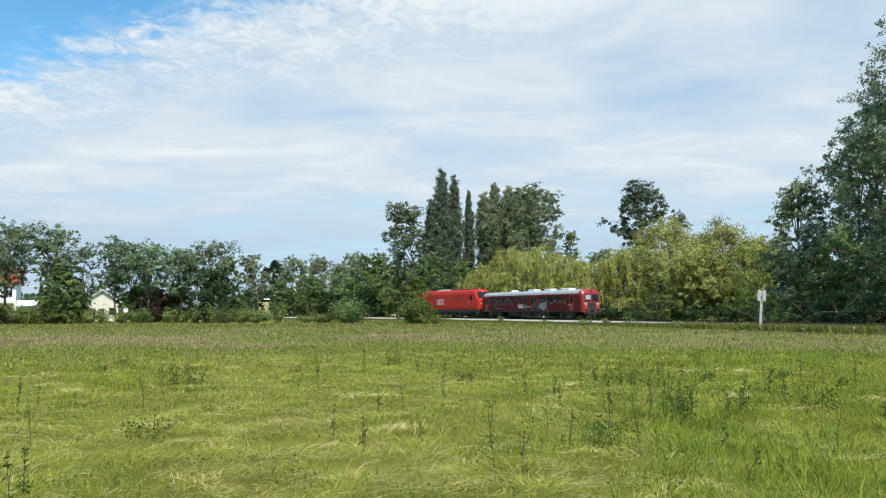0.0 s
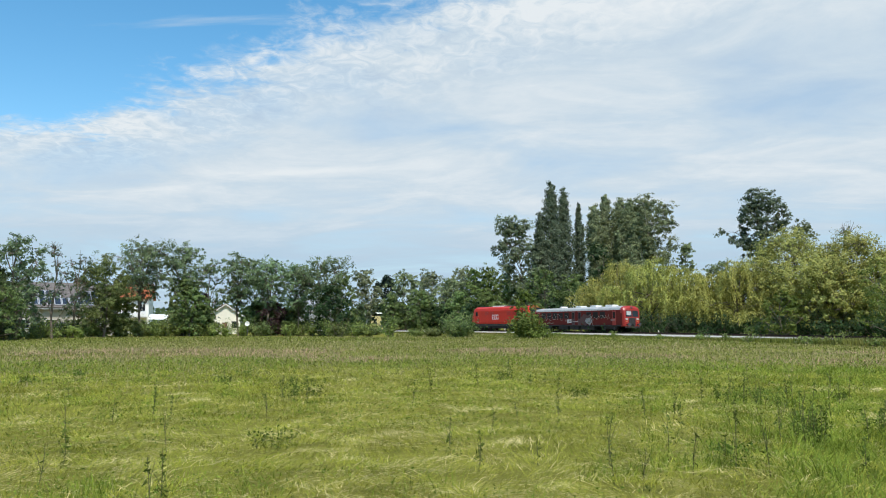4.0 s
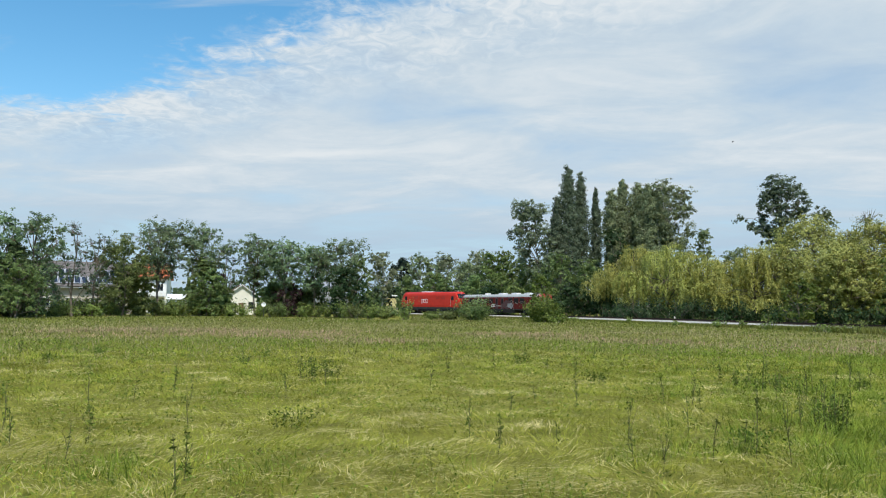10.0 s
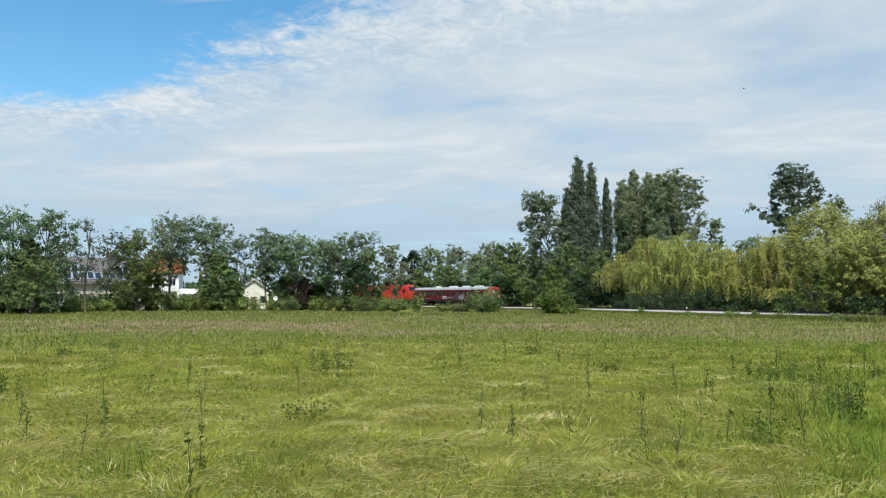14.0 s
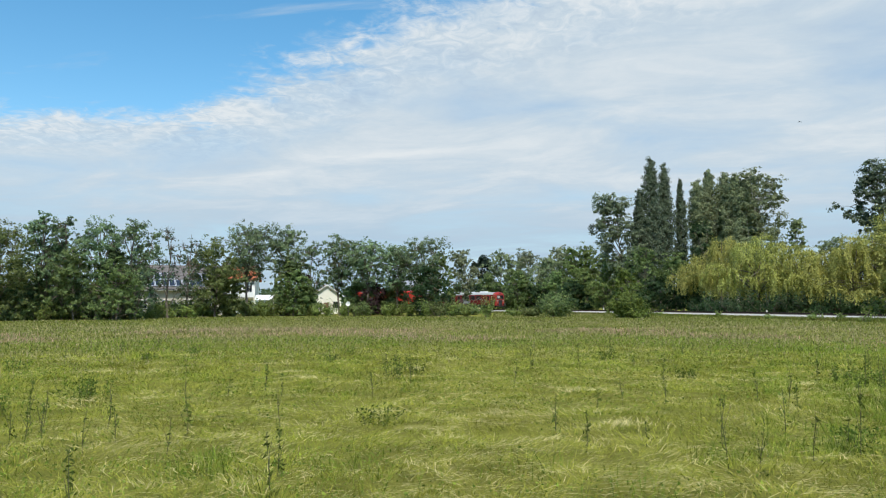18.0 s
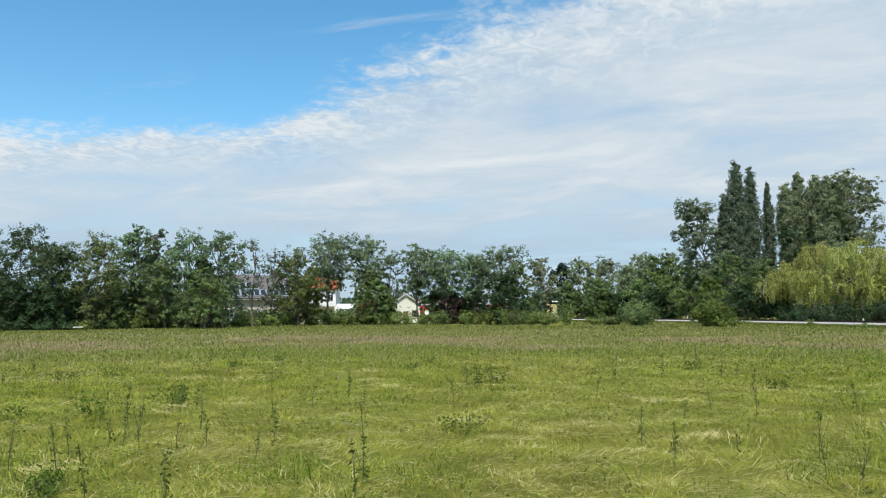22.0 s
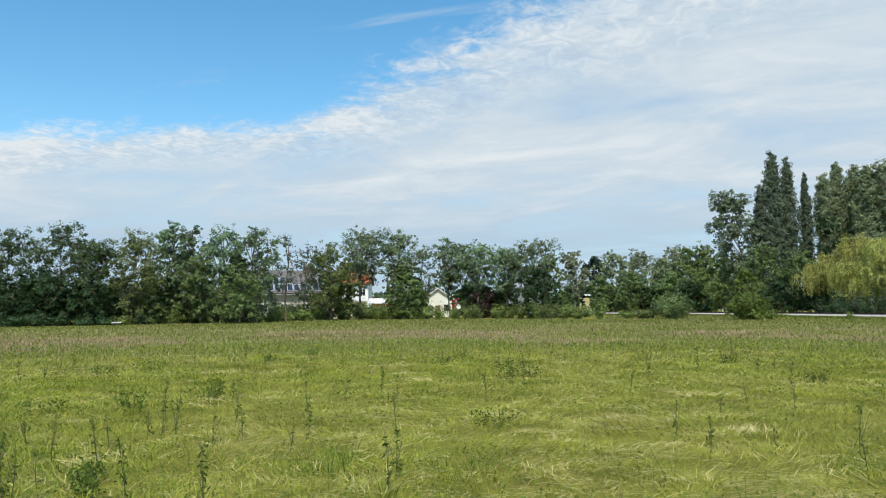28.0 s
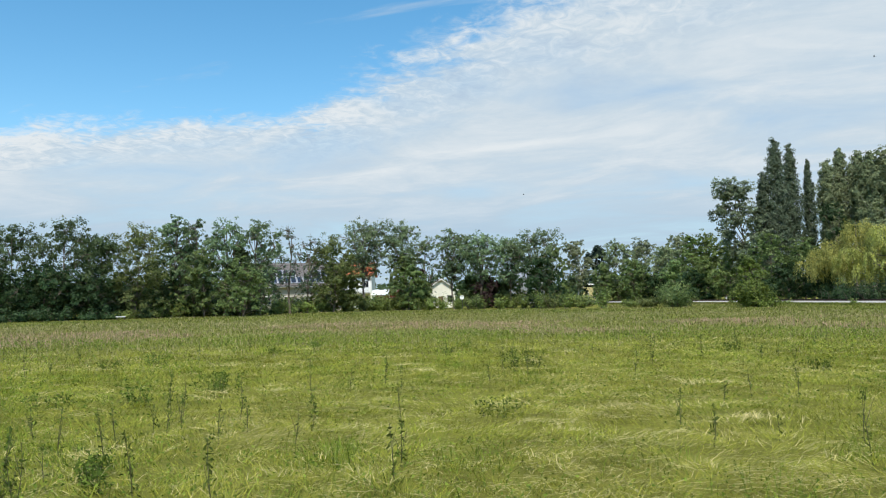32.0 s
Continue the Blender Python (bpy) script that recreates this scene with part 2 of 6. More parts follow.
M_CLUMP = material("clump_leaves", (0.115, 0.168, 0.030), 0.85, 0.3, 6.0, island=0.45, translucent=0.25, obj_random=0.2, spec=0.08)
M_WEED_STEM = material("weed_stem", (0.105, 0.105, 0.036), 0.7, 0.3, 8.0)
M_BALLAST = material("ballast", (0.44, 0.42, 0.38), 0.95, 0.35, 5.0, bump=1.0, bump_scale=16, dirt=0.35, dirt_colour=(0.30, 0.26, 0.21), coords="World")
M_RAIL = material("rail_steel", (0.045, 0.030, 0.022), 0.85, 0.3, 3.0, spec=0.15)
M_SLEEPER = material("sleeper_wood", (0.075, 0.06, 0.05), 0.9, 0.3, 5.0)
M_LOCO = material("loco_red", (0.54, 0.032, 0.017), 0.45, 0.08, 1.2, spec=0.25, dirt=0.15, dirt_colour=(0.30, 0.03, 0.02))
M_CAR = material("railcar_red", (0.145, 0.022, 0.018), 0.65, 0.15, 0.8, spec=0.10, dirt=0.35, dirt_colour=(0.06, 0.018, 0.018))
M_CARFRONT = material("railcar_front_red", (0.32, 0.028, 0.022), 0.38, 0.12, 1.0, spec=0.45, dirt=0.2, dirt_colour=(0.20, 0.03, 0.03))
M_CARROOF = material("railcar_roof_grey", (0.40, 0.41, 0.41), 0.6, 0.15, 1.5, dirt=0.4, dirt_colour=(0.26, 0.25, 0.24))
M_UNDER = material("underframe", (0.028, 0.026, 0.025), 0.75, 0.4, 3.0, dirt=0.4)
M_DARKGREY = material("dark_grey_paint", (0.055, 0.056, 0.06), 0.55, 0.2, 2.0)
M_WHITEPAINT = material("white_paint", (0.78, 0.78, 0.76), 0.5, 0.08, 2.0)
M_SPRAY = material("spray_paint_pale", (0.40, 0.33, 0.29), 0.45, 0.3, 1.5)
M_SPRAYDARK = material("spray_paint_dark", (0.085, 0.030, 0.032), 0.45, 0.3, 1.5)
M_SPRAYGREY = material("spray_paint_silver", (0.30, 0.30, 0.31), 0.4, 0.4, 2.5, dirt=0.4, dirt_colour=(0.10, 0.07, 0.07))
M_GLASS = glass("dark_glass")
M_CARGLASS = material("tinted_glass", (0.020, 0.012, 0.013), 0.35, 0.1, 2.0, spec=0.12)
M_LAMP = material("headlamp_glass", (0.42, 0.42, 0.40), 0.15, 0.05, 2.0, spec=0.6)
M_ALU = material("aluminium", (0.62, 0.63, 0.64), 0.4, 0.1, 2.0, metal=0.6)
M_PLASTER = material("white_plaster", (0.80, 0.79, 0.74), 0.9, 0.06, 1.2, dirt=0.15, dirt_colour=(0.55, 0.53, 0.47))
M_BEIGE = material("beige_plaster", (0.50, 0.45, 0.39), 0.9, 0.08, 1.2, dirt=0.25, dirt_colour=(0.36, 0.32, 0.27))
M_CREAM = material("cream_plaster", (0.80, 0.77, 0.66), 0.9, 0.06, 1.2, dirt=0.15, dirt_colour=(0.55, 0.5, 0.4))
M_GREYWALL = material("grey_plaster", (0.36, 0.365, 0.375), 0.9, 0.1, 1.0, dirt=0.2, dirt_colour=(0.34, 0.34, 0.34))
M_YELLOW = material("yellow_plaster", (0.55, 0.47, 0.22), 0.9, 0.1, 1.0)
M_TILE = material("orange_roof_tile", (0.50, 0.150, 0.065), 0.75, 0.18, 3.0, obj_random=0.12)
M_BROWNTILE = material("brown_roof_tile", (0.17, 0.085, 0.06), 0.8, 0.2, 3.0)
M_GREYTILE = material("grey_roof_tile", (0.15, 0.135, 0.125), 0.8, 0.2, 3.0)
M_SHEET = material("pale_sheet_roof", (0.30, 0.31, 0.325), 0.5, 0.1, 1.0)
M_PANEL = material("solar_cell", (0.030, 0.040, 0.058), 0.12, 0.15, 1.0, spec=0.7)
M_CONCRETE = material("concrete", (0.52, 0.50, 0.46), 0.9, 0.18, 6.0, dirt=0.3, dirt_colour=(0.30, 0.28, 0.25), bump=0.3)
M_FLY = material("fly_hair", (0.06, 0.05, 0.035), 0.6, 0.3, 900.0)
M_FLYBAND = material("fly_brown", (0.15, 0.105, 0.085), 0.6, 0.3, 900.0)
M_WING = material("fly_wing", (0.55, 0.52, 0.48), 0.25, 0.1, 500.0, translucent=0.6)


# ---- mesh tools ----
def part(name, bm, mat, parent=None, label="", smooth=False):
    """Links a bmesh as one mesh object, under a thing or a part."""
    me = bpy.data.meshes.new(name)
    bm.to_mesh(me)
    bm.free()
    return shown(name, me, mat, parent, label, smooth)


def shown(name, me, mat, parent=None, label="", smooth=False):
    me.materials.append(mat)
    if smooth:
        me.polygons.foreach_set("use_smooth", np.ones(len(me.polygons), dtype=bool))
    ob = new(name, me)
    ob.parent = parent
    if label:
        ob["label"] = label
    return ob


def thing(name, label, category, m, group="", kind=""):
    ob = new(name)
    ob.empty_display_size = 0.2
    ob.matrix_basis = m
    return tagged(ob, label, category, group, kind)


def poly_mesh(name, verts, faces_by_size):
    """A mesh from vertex rows and face index arrays, one array for each number of corners."""
    me = bpy.data.meshes.new(name)
    verts = np.asarray(verts, np.float32)
    me.vertices.add(len(verts))
    me.vertices.foreach_set("co", verts.ravel())
    idx, tot = [], []
    for f in faces_by_size:
        f = np.asarray(f, np.int32)
        idx.append(f.ravel())
        tot.append(np.full(len(f), f.shape[1], np.int32))
    idx, tot = np.concatenate(idx), np.concatenate(tot)
    me.loops.add(len(idx))
    me.loops.foreach_set("vertex_index", idx)
    me.polygons.add(len(tot))
    start = np.concatenate([[0], np.cumsum(tot)[:-1]]).astype(np.int32)
    me.polygons.foreach_set("loop_start", start)
    me.polygons.foreach_set("loop_total", tot)
    me.update()
    return me


def box(bm, x0, x1, y0, y1, z0, z1, bevel=0.0, m=None):
    made = bmesh.ops.create_cube(bm, size=1.0)
    t = Matrix.Translation(((x0 + x1) / 2, (y0 + y1) / 2, (z0 + z1) / 2)) @ Matrix.Diagonal((abs(x1 - x0), abs(y1 - y0), abs(z1 - z0), 1))
    bmesh.ops.transform(bm, matrix=(m @ t) if m else t, verts=made["verts"])
    if bevel:
        edges = list({e for v in made["verts"] for e in v.link_edges})
        bmesh.ops.bevel(bm, geom=edges, offset=bevel, segments=1, affect="EDGES")
    return bm


def boxed(name, x0, x1, y0, y1, z0, z1, mat, parent=None, bevel=0.0, label="", m=None):
    return part(name, box(bmesh.new(), x0, x1, y0, y1, z0, z1, bevel, m), mat, parent, label)


def rod(bm, a, b, r0, r1=None, sides=10):
    a, b = Vector(a), Vector(b)
    d = b - a
    made = bmesh.ops.create_cone(bm, cap_ends=True, segments=sides, radius1=r0, radius2=r0 if r1 is None else r1, depth=d.length)
    m = Matrix.Translation((a + b) / 2) @ d.to_track_quat("Z", "Y").to_matrix().to_4x4()
    bmesh.ops.transform(bm, matrix=m, verts=made["verts"])
    return bm


def loft(bm, rings, close_ends=True):
    """Skins a row of rings of equal count."""
    vs = [[bm.verts.new(p) for p in r] for r in rings]
    k = len(vs[0])
    for a, b in zip(vs, vs[1:]):
        for i in range(k):
            bm.faces.new((a[i], a[(i + 1) % k], b[(i + 1) % k], b[i]))
    if close_ends:
        bm.faces.new(vs[0][::-1])
        bm.faces.new(vs[-1])
    bmesh.ops.recalc_face_normals(bm, faces=bm.faces)
    return bm


def at(az, dist, z=0.0):
    a = radians(az)
    return Vector((dist * math.sin(a), dist * math.cos(a), z))


def value_noise(x, y, cell, seed=0):
    """Smooth noise on a grid, from 0 to 1."""
    r = np.random.RandomState(seed)
    g = r.rand(64, 64)
    u, v = np.asarray(x) / cell + 1000.37, np.asarray(y) / cell + 1000.71
    i, j = np.floor(u).astype(int), np.floor(v).astype(int)
    fu, fv = u - i, v - j
    fu, fv = fu * fu * (3 - 2 * fu), fv * fv * (3 - 2 * fv)
    a, b, c, d = g[i % 64, j % 64], g[(i + 1) % 64, j % 64], g[i % 64, (j + 1) % 64], g[(i + 1) % 64, (j + 1) % 64]
    return (a * (1 - fu) + b * fu) * (1 - fv) + (c * (1 - fu) + d * fu) * fv


# ---- the railway's line ----
STEP = 1.0


def rail_line():
    """Points and headings along the track, from -150 to 330 m; it bends gently towards -x."""
    s = np.arange(-150, 331, STEP)
    k = -0.00353 - 0.0000708 * np.clip(s, 0, 105)
    k = np.where(s > 125, 0.0, k)
    th = np.cumsum(k * STEP)
    th = th - th[150] - 0.4658
    x = np.concatenate([[0], np.cumsum((np.sin(th[1:]) + np.sin(th[:-1])) / 2)])
    y = np.concatenate([[0], np.cumsum((np.cos(th[1:]) + np.cos(th[:-1])) / 2)])
    return s, x - x[150] + 14.0, y - y[150] + 103.7, th


RS, RX, RY, RT = rail_line()
RAIL_TOP = 0.66


def on_track(s, off=0.0, z=0.0):
    x, y, th = np.interp(s, RS, RX), np.interp(s, RS, RY), np.interp(s, RS, RT)
    return Vector((x + off * math.cos(th), y - off * math.sin(th), z)), th


# ---- ground ----
def build_ground():
    rings = [0.0] + list(np.geomspace(2, 4000, 70))
    n = 160
    vs, quads, tris = [(0, 0, 0)], [], []
    for r in rings[1:]:
        for i in range(n):
            a = 2 * math.pi * i / n
            x, y = r * math.sin(a), r * math.cos(a)
            z = 0.10 * (float(value_noise(x, y, 6.0, 3)) - 0.5) if r < 60 else 0.0
            vs.append((x, y, z))
    for i in range(n):
        tris.append((0, 1 + (i + 1) % n, 1 + i))
    for k in range(len(rings) - 2):
        a, b = 1 + k * n, 1 + (k + 1) * n
        for i in range(n):
            j = (i + 1) % n
            quads.append((a + i, a + j, b + j, b + i))
    ob = shown("ground", poly_mesh("ground", vs, (tris, quads)), M_SOIL, smooth=True)
    tagged(ob, "flat meadow soil with matted yellow-green grass", "ground", kind="structure")


build_ground()


def build_track():
    # ballast bed as a swept profile
    prof = [(-3.4, 0.0), (-2.3, 0.40), (-1.7, 0.49), (1.7, 0.49), (2.3, 0.40), (3.4, 0.0)]
    ss = np.arange(-140, 325, 3.0)
    vs, quads = [], []
    for s in ss:
        for off, z in prof:
            p, th = on_track(s, off)
            vs.append((p.x, p.y, z - 0.05))
    k = len(prof)
    for i in range(len(ss) - 1):
        for j in range(k - 1):
            a = i * k + j
            quads.append((a, a + 1, a + k + 1, a + k))
    bed = shown("railway_bed", poly_mesh("railway_bed", vs, (quads,)), M_BALLAST)
    tagged(bed, "pale grey crushed stone ballast bed of the railway", "ballast", kind="structure")
    for side in (-0.7535, 0.7535):
        bm = bmesh.new()
        rr = []
        for s in np.arange(-138, 322, 4.0):
            ring = []
            for o, z in ((-0.07, 0.48), (0.07, 0.48), (0.036, 0.56), (0.036, 0.66), (-0.036, 0.66), (-0.036, 0.56)):
                p, th = on_track(s, side + o, z)
                ring.append(p)
            rr.append(ring)
        part("rail", loft(bm, rr), M_RAIL, bed, "rust-brown steel rail")
    # sleepers: one shared mesh for those passed nearest, the rest joined
    one = bmesh.new()
    box(one, -1.25, 1.25, -0.13, 0.13, 0.40, 0.49, 0.015)
    sm = bpy.data.meshes.new("sleeper")
    one.to_mesh(sm)
    one.free()
    sm.materials.append(M_SLEEPER)
    for s in np.arange(-70, 100, 0.65):
        p, th = on_track(s)
        ob = new("sleeper", sm)
        ob.parent = bed
        ob.matrix_basis = Matrix.Translation(p) @ Matrix.Rotation(-th, 4, "Z")


build_track()


# ---- trees ----
def rnd_unit(r, n):
    v = r.normal(size=(n, 3))
    return v / np.linalg.norm(v, axis=1)[:, None]


def leaf_cards(r, centres, size, droop=0.0, long=1.0, up=0.35, outward=None):
    """Small pointed leaves (or sprays of leaves), each three-cornered and uneven, at the centres."""
    n = len(centres)
    nor = rnd_unit(r, n) * (1.0 if outward is None else 0.62) + np.array((0, 0, up))
    if outward is not None:
        nor = nor + outward * 0.8
    nor /= np.linalg.norm(nor, axis=1)[:, None]
    t = rnd_unit(r, n)
    if droop:
        t = t * (1 - droop) + np.array((0, 0, -1.0)) * droop
    t -= nor * np.sum(t * nor, 1)[:, None]
    t /= np.linalg.norm(t, axis=1)[:, None] + 1e-9
    b = np.cross(nor, t)
    s = (size * r.uniform(0.6, 1.35, n))[:, None]
    c = centres
    k = r.uniform(-0.35, 0.35, n)[:, None]
    v = np.stack([c - t * s * long, c + b * s * 0.75 + t * s * long * (0.45 + k), c - b * s * 0.75 + t * s * long * (0.45 - k)], 1).reshape(-1, 3)
    return v, np.arange(n * 3).reshape(n, 3)


def limb_mesh(name, limbs, mat, parent, label=""):
    """Tapered round limbs: each a row of (point, radius)."""
    vs, quads = [], []
    for row in limbs:
        row = [(Vector(p), rad) for p, rad in row]
        sides = 7 if row[0][1] > 0.08 else 3
        base = len(vs)
        for i, (p, rad) in enumerate(row):
            d = (row[min(i + 1, len(row) - 1)][0] - row[max(i - 1, 0)][0]).normalized()
            u = d.orthogonal().normalized()
            w = d.cross(u)
            for k in range(sides):
                a = 2 * math.pi * k / sides
                vs.append(p + (u * math.cos(a) + w * math.sin(a)) * rad)
        for i in range(len(row) - 1):
            for k in range(sides):
                a, b = base + i * sides + k, base + i * sides + (k + 1) % sides
                quads.append((a, b, b + sides, a + sides))
    return shown(name, poly_mesh(name, np.array([tuple(v) for v in vs]), (quads,)), mat, parent, label, smooth=True)


def bent(a, b, r0, r1, r, sag=0.12, n=4):
    a, b = Vector(a), Vector(b)
    d = (b - a).length
    off = Vector(r.normal(size=3)) * d * sag * 0.5 + Vector((0, 0, d * sag))
    return [(a.lerp(b, t) + off * math.sin(math.pi * t) * 0.7, r0 + (r1 - r0) * t) for t in np.linspace(0, 1, n)]


# kind: crown bottom, boughs, leaves, leaf size factor, leaf material, bark material
KINDS = {
    "broad": (0.04, 44, 7400, 1.24, "broad", "bark"),
    "tall": (0.12, 38, 4600, 1.24, "tall", "bark"),
    "vase": (0.36, 46, 4300, 1.24, "vase", "bark"),
    "dense": (0.03, 38, 6800, 1.24, "dense", "bark"),
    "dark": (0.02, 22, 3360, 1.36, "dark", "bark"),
    "wood": (0.03, 46, 4300, 1.24, "wood", "bark"),
    "low": (0.03, 32, 3360, 1.30, "low", "bark"),
    "bright": (0.04, 36, 3500, 1.30, "bright", "bark"),
    "sparse": (0.2, 20, 1020, 1.12, "sparse", "bark"),
    "bare": (0.25, 16, 156, 0.99, "sparse", "bark"),
    "birch": (0.26, 28, 3600, 1.18, "birch", "pale_bark"),
    "conifer": (0.06, 34, 7000, 1.24, "conifer", "bark"),
    "lone": (0.46, 36, 9000, 1.30, "poplar", "bark"),
    "whitepop": (0.22, 50, 13000, 1.24, "silver", "pale_bark"),
    "leaner": (0.12, 50, 11500, 1.24, "ashen", "bark"),
    "rightpop": (0.06, 60, 13200, 1.43, "grey", "bark"),
    "green": (0.03, 24, 3120, 1.24, "green", "bark"),
    "crack": (0.08, 66, 13000, 1.15, "crack", "bark"),
    "copper": (0.03, 12, 960, 1.24, "copper", "bark"),
}
TREE_COUNT = [0]


def crown_profile(kind, t):
    """Half width of a crown at a share of its height, 1 at the widest."""
    if kind in ("vase", "sparse"):
        return (0.42 + 0.62 * t) * math.sqrt(max(0.03, 1 - max(0.0, t - 0.62) ** 2 / 0.16))
    if kind in ("lone", "whitepop", "leaner"):
        return math.sqrt(max(0.04, 1 - (2 * t - 1.08) ** 2 / 1.3)) * (0.62 + 0.42 * t)
    if kind == "tall":
        return (0.72 + 0.3 * t) * math.sqrt(max(0.03, 1 - max(0.0, t - 0.66) ** 2 / 0.125))
    return math.sqrt(max(0.06, 1 - abs(2 * t - 0.9) ** 2.6 / 1.25))


def crown_tree(kind, az, dist, h, w, label, lean=0.0, group=""):
    """A trunk that forks into boughs, each bough a head of small flattened leaf clumps."""
    cb, lumps, leaves, lf, leafm, barkm = KINDS[kind]
    leaves, lf = int(leaves * 1.68), lf * 0.86
    TREE_COUNT[0] += 1
    r = np.random.RandomState(100 + TREE_COUNT[0])
    p = at(az, dist)
    ob = thing("tree", label, "tree", Matrix.Translation(p) @ Matrix.Rotation(r.uniform(0, 0.5), 4, "Z"), group)
    size = max(0.11, 0.00128 * dist) * lf
    z0, R, top = cb * h, (0.93 if kind == "vase" else 1.04) * w / 2, (0.94 if kind in ("tall", "broad") else 1.02) * h
    # boughs, in turn round the stem from low to high
    nb = max(6, int(lumps * 0.52))
    thin = kind in ("bare", "sparse")
    boughs = []
    for i in range(nb):
        t = (i + r.uniform(0.0, 1.0)) / nb
        br = R * r.uniform(0.25, 0.41) * (0.75 if kind in ("conifer", "bare") else 1.0)
        a = 2.4 * i + r.uniform(-0.5, 0.5)
        zc = z0 + br * 0.5 + (top - z0 - br * 1.25) * t
        q = max(0.0, R * crown_profile(kind, t) * r.uniform(0.85, 1.06) - br * 0.9) * math.sqrt(r.uniform(0.22, 1.0))
        boughs.append((np.array((q * math.cos(a), q * math.sin(a), zc)), br))
    boughs.append((np.array((r.uniform(-0.15, 0.15) * R, r.uniform(-0.15, 0.15) * R, top - 0.32 * R)), R * 0.36))
    # leaf clumps over each bough, more of them above than below
    cen, rad, nor, own = [], [], [], []
    for k, (c, br) in enumerate(boughs):
        m = r.randint(9, 14)
        d = rnd_unit(r, m) + np.array((0, 0, 0.22))
        d /= np.linalg.norm(d, axis=1)[:, None]
        u = r.uniform(0.35, 1.0, m)[:, None]
        cen.append(c + d * br * u * np.array((1, 1, 1.05)))
        rad.append(br * r.uniform(0.28, 0.52, m))
        nor.append(d), own.append(np.full(m, k))
    cen, rad, nor, own = np.concatenate(cen), np.concatenate(rad), np.concatenate(nor), np.concatenate(own)
    ok = cen[:, 2] < top + 0.3
    cen, rad, nor, own = cen[ok], rad[ok], nor[ok], own[ok]
    # the crown as wide as it should be
    out = np.percentile(np.hypot(cen[:, 0], cen[:, 1]) + 0.8 * rad, 90)
    grow = min(1.7, max(0.8, R / out))
    cen[:, :2] *= grow
    rad *= min(grow, 1.25)
    boughs = [(c * np.array((grow, grow, 1)), br) for c, br in boughs]
    shift = lambda z: lean * (np.maximum(z, 0) / h) ** 1.5
    cen[:, 0] += shift(cen[:, 2])
    share = rad ** 2 / np.sum(rad ** 2)
    pts, outs = [], []
    for c, q, s, d in zip(cen, rad, share, nor):
        n = max(6, int(leaves * s))
        sub = max(2, n // 16)
        e = rnd_unit(r, sub) + d * 0.35
        sc = e * (r.uniform(0.15, 1.0, sub) ** 0.5)[:, None] * q * np.array((1.1, 1.1, 0.8))
        pt = sc[r.randint(0, sub, n)] + r.normal(size=(n, 3)) * q * np.array((0.22, 0.22, 0.17))
        pts.append(pt + c)
        o = pt / (np.linalg.norm(pt, axis=1)[:, None] + 1e-6) * 0.6 + d * 0.7
        outs.append(o / (np.linalg.norm(o, axis=1)[:, None] + 1e-6))
    pts, outs = np.concatenate(pts), np.concatenate(outs)
    keep = pts[:, 2] > 0.05
    v, f = leaf_cards(r, pts[keep], size, outward=outs[keep])
    # trunk, boughs and twigs
    tr = max(0.07, 0.013 * h)
    topz = z0 + (h - z0) * 0.62
    spine = lambda z: Vector((lean * (max(z, 0.0) / h) ** 1.5 + 0.25 * math.sin(z * 0.5 + az), 0.2 * math.sin(z * 0.37 + 2 * az), z))
    limbs = [[(spine(z), tr * (1.15 - 0.95 * z / topz)) for z in np.linspace(-0.1, topz, 8)]]
    forks = 1 if kind not in ("vase", "sparse", "bare", "tall") else 3
    for k, (c, br) in enumerate(boughs):
        c = c + np.array((shift(c[2]), 0, 0))
        zs = max(h * 0.06, min(topz * 0.95, c[2] - np.hypot(c[0], c[1]) * r.uniform(0.8, 1.5) - 0.05 * h * (forks - 1)))
        limbs.append(bent(spine(zs), c, tr * (0.48 if forks > 1 else 0.36), 0.04, r, 0.05))
        for e in cen[own == k][::1 if forks > 1 else 2]:
            limbs.append(bent(c, e, 0.035, 0.012, r, 0.05, 3))
        if thin:
            for _ in range(14 if kind == "bare" else 4):
                d = rnd_unit(r, 1)[0] * br * 1.25
                d[2] = abs(d[2]) * 1.2
                limbs.append(bent(c, c + d, 0.03, 0.012, r, 0.05, 3))
    limb_mesh("trunk", limbs, M[barkm], ob)
    shown("crown", poly_mesh("crown", v, (f,)), M[leafm], ob)
    return ob


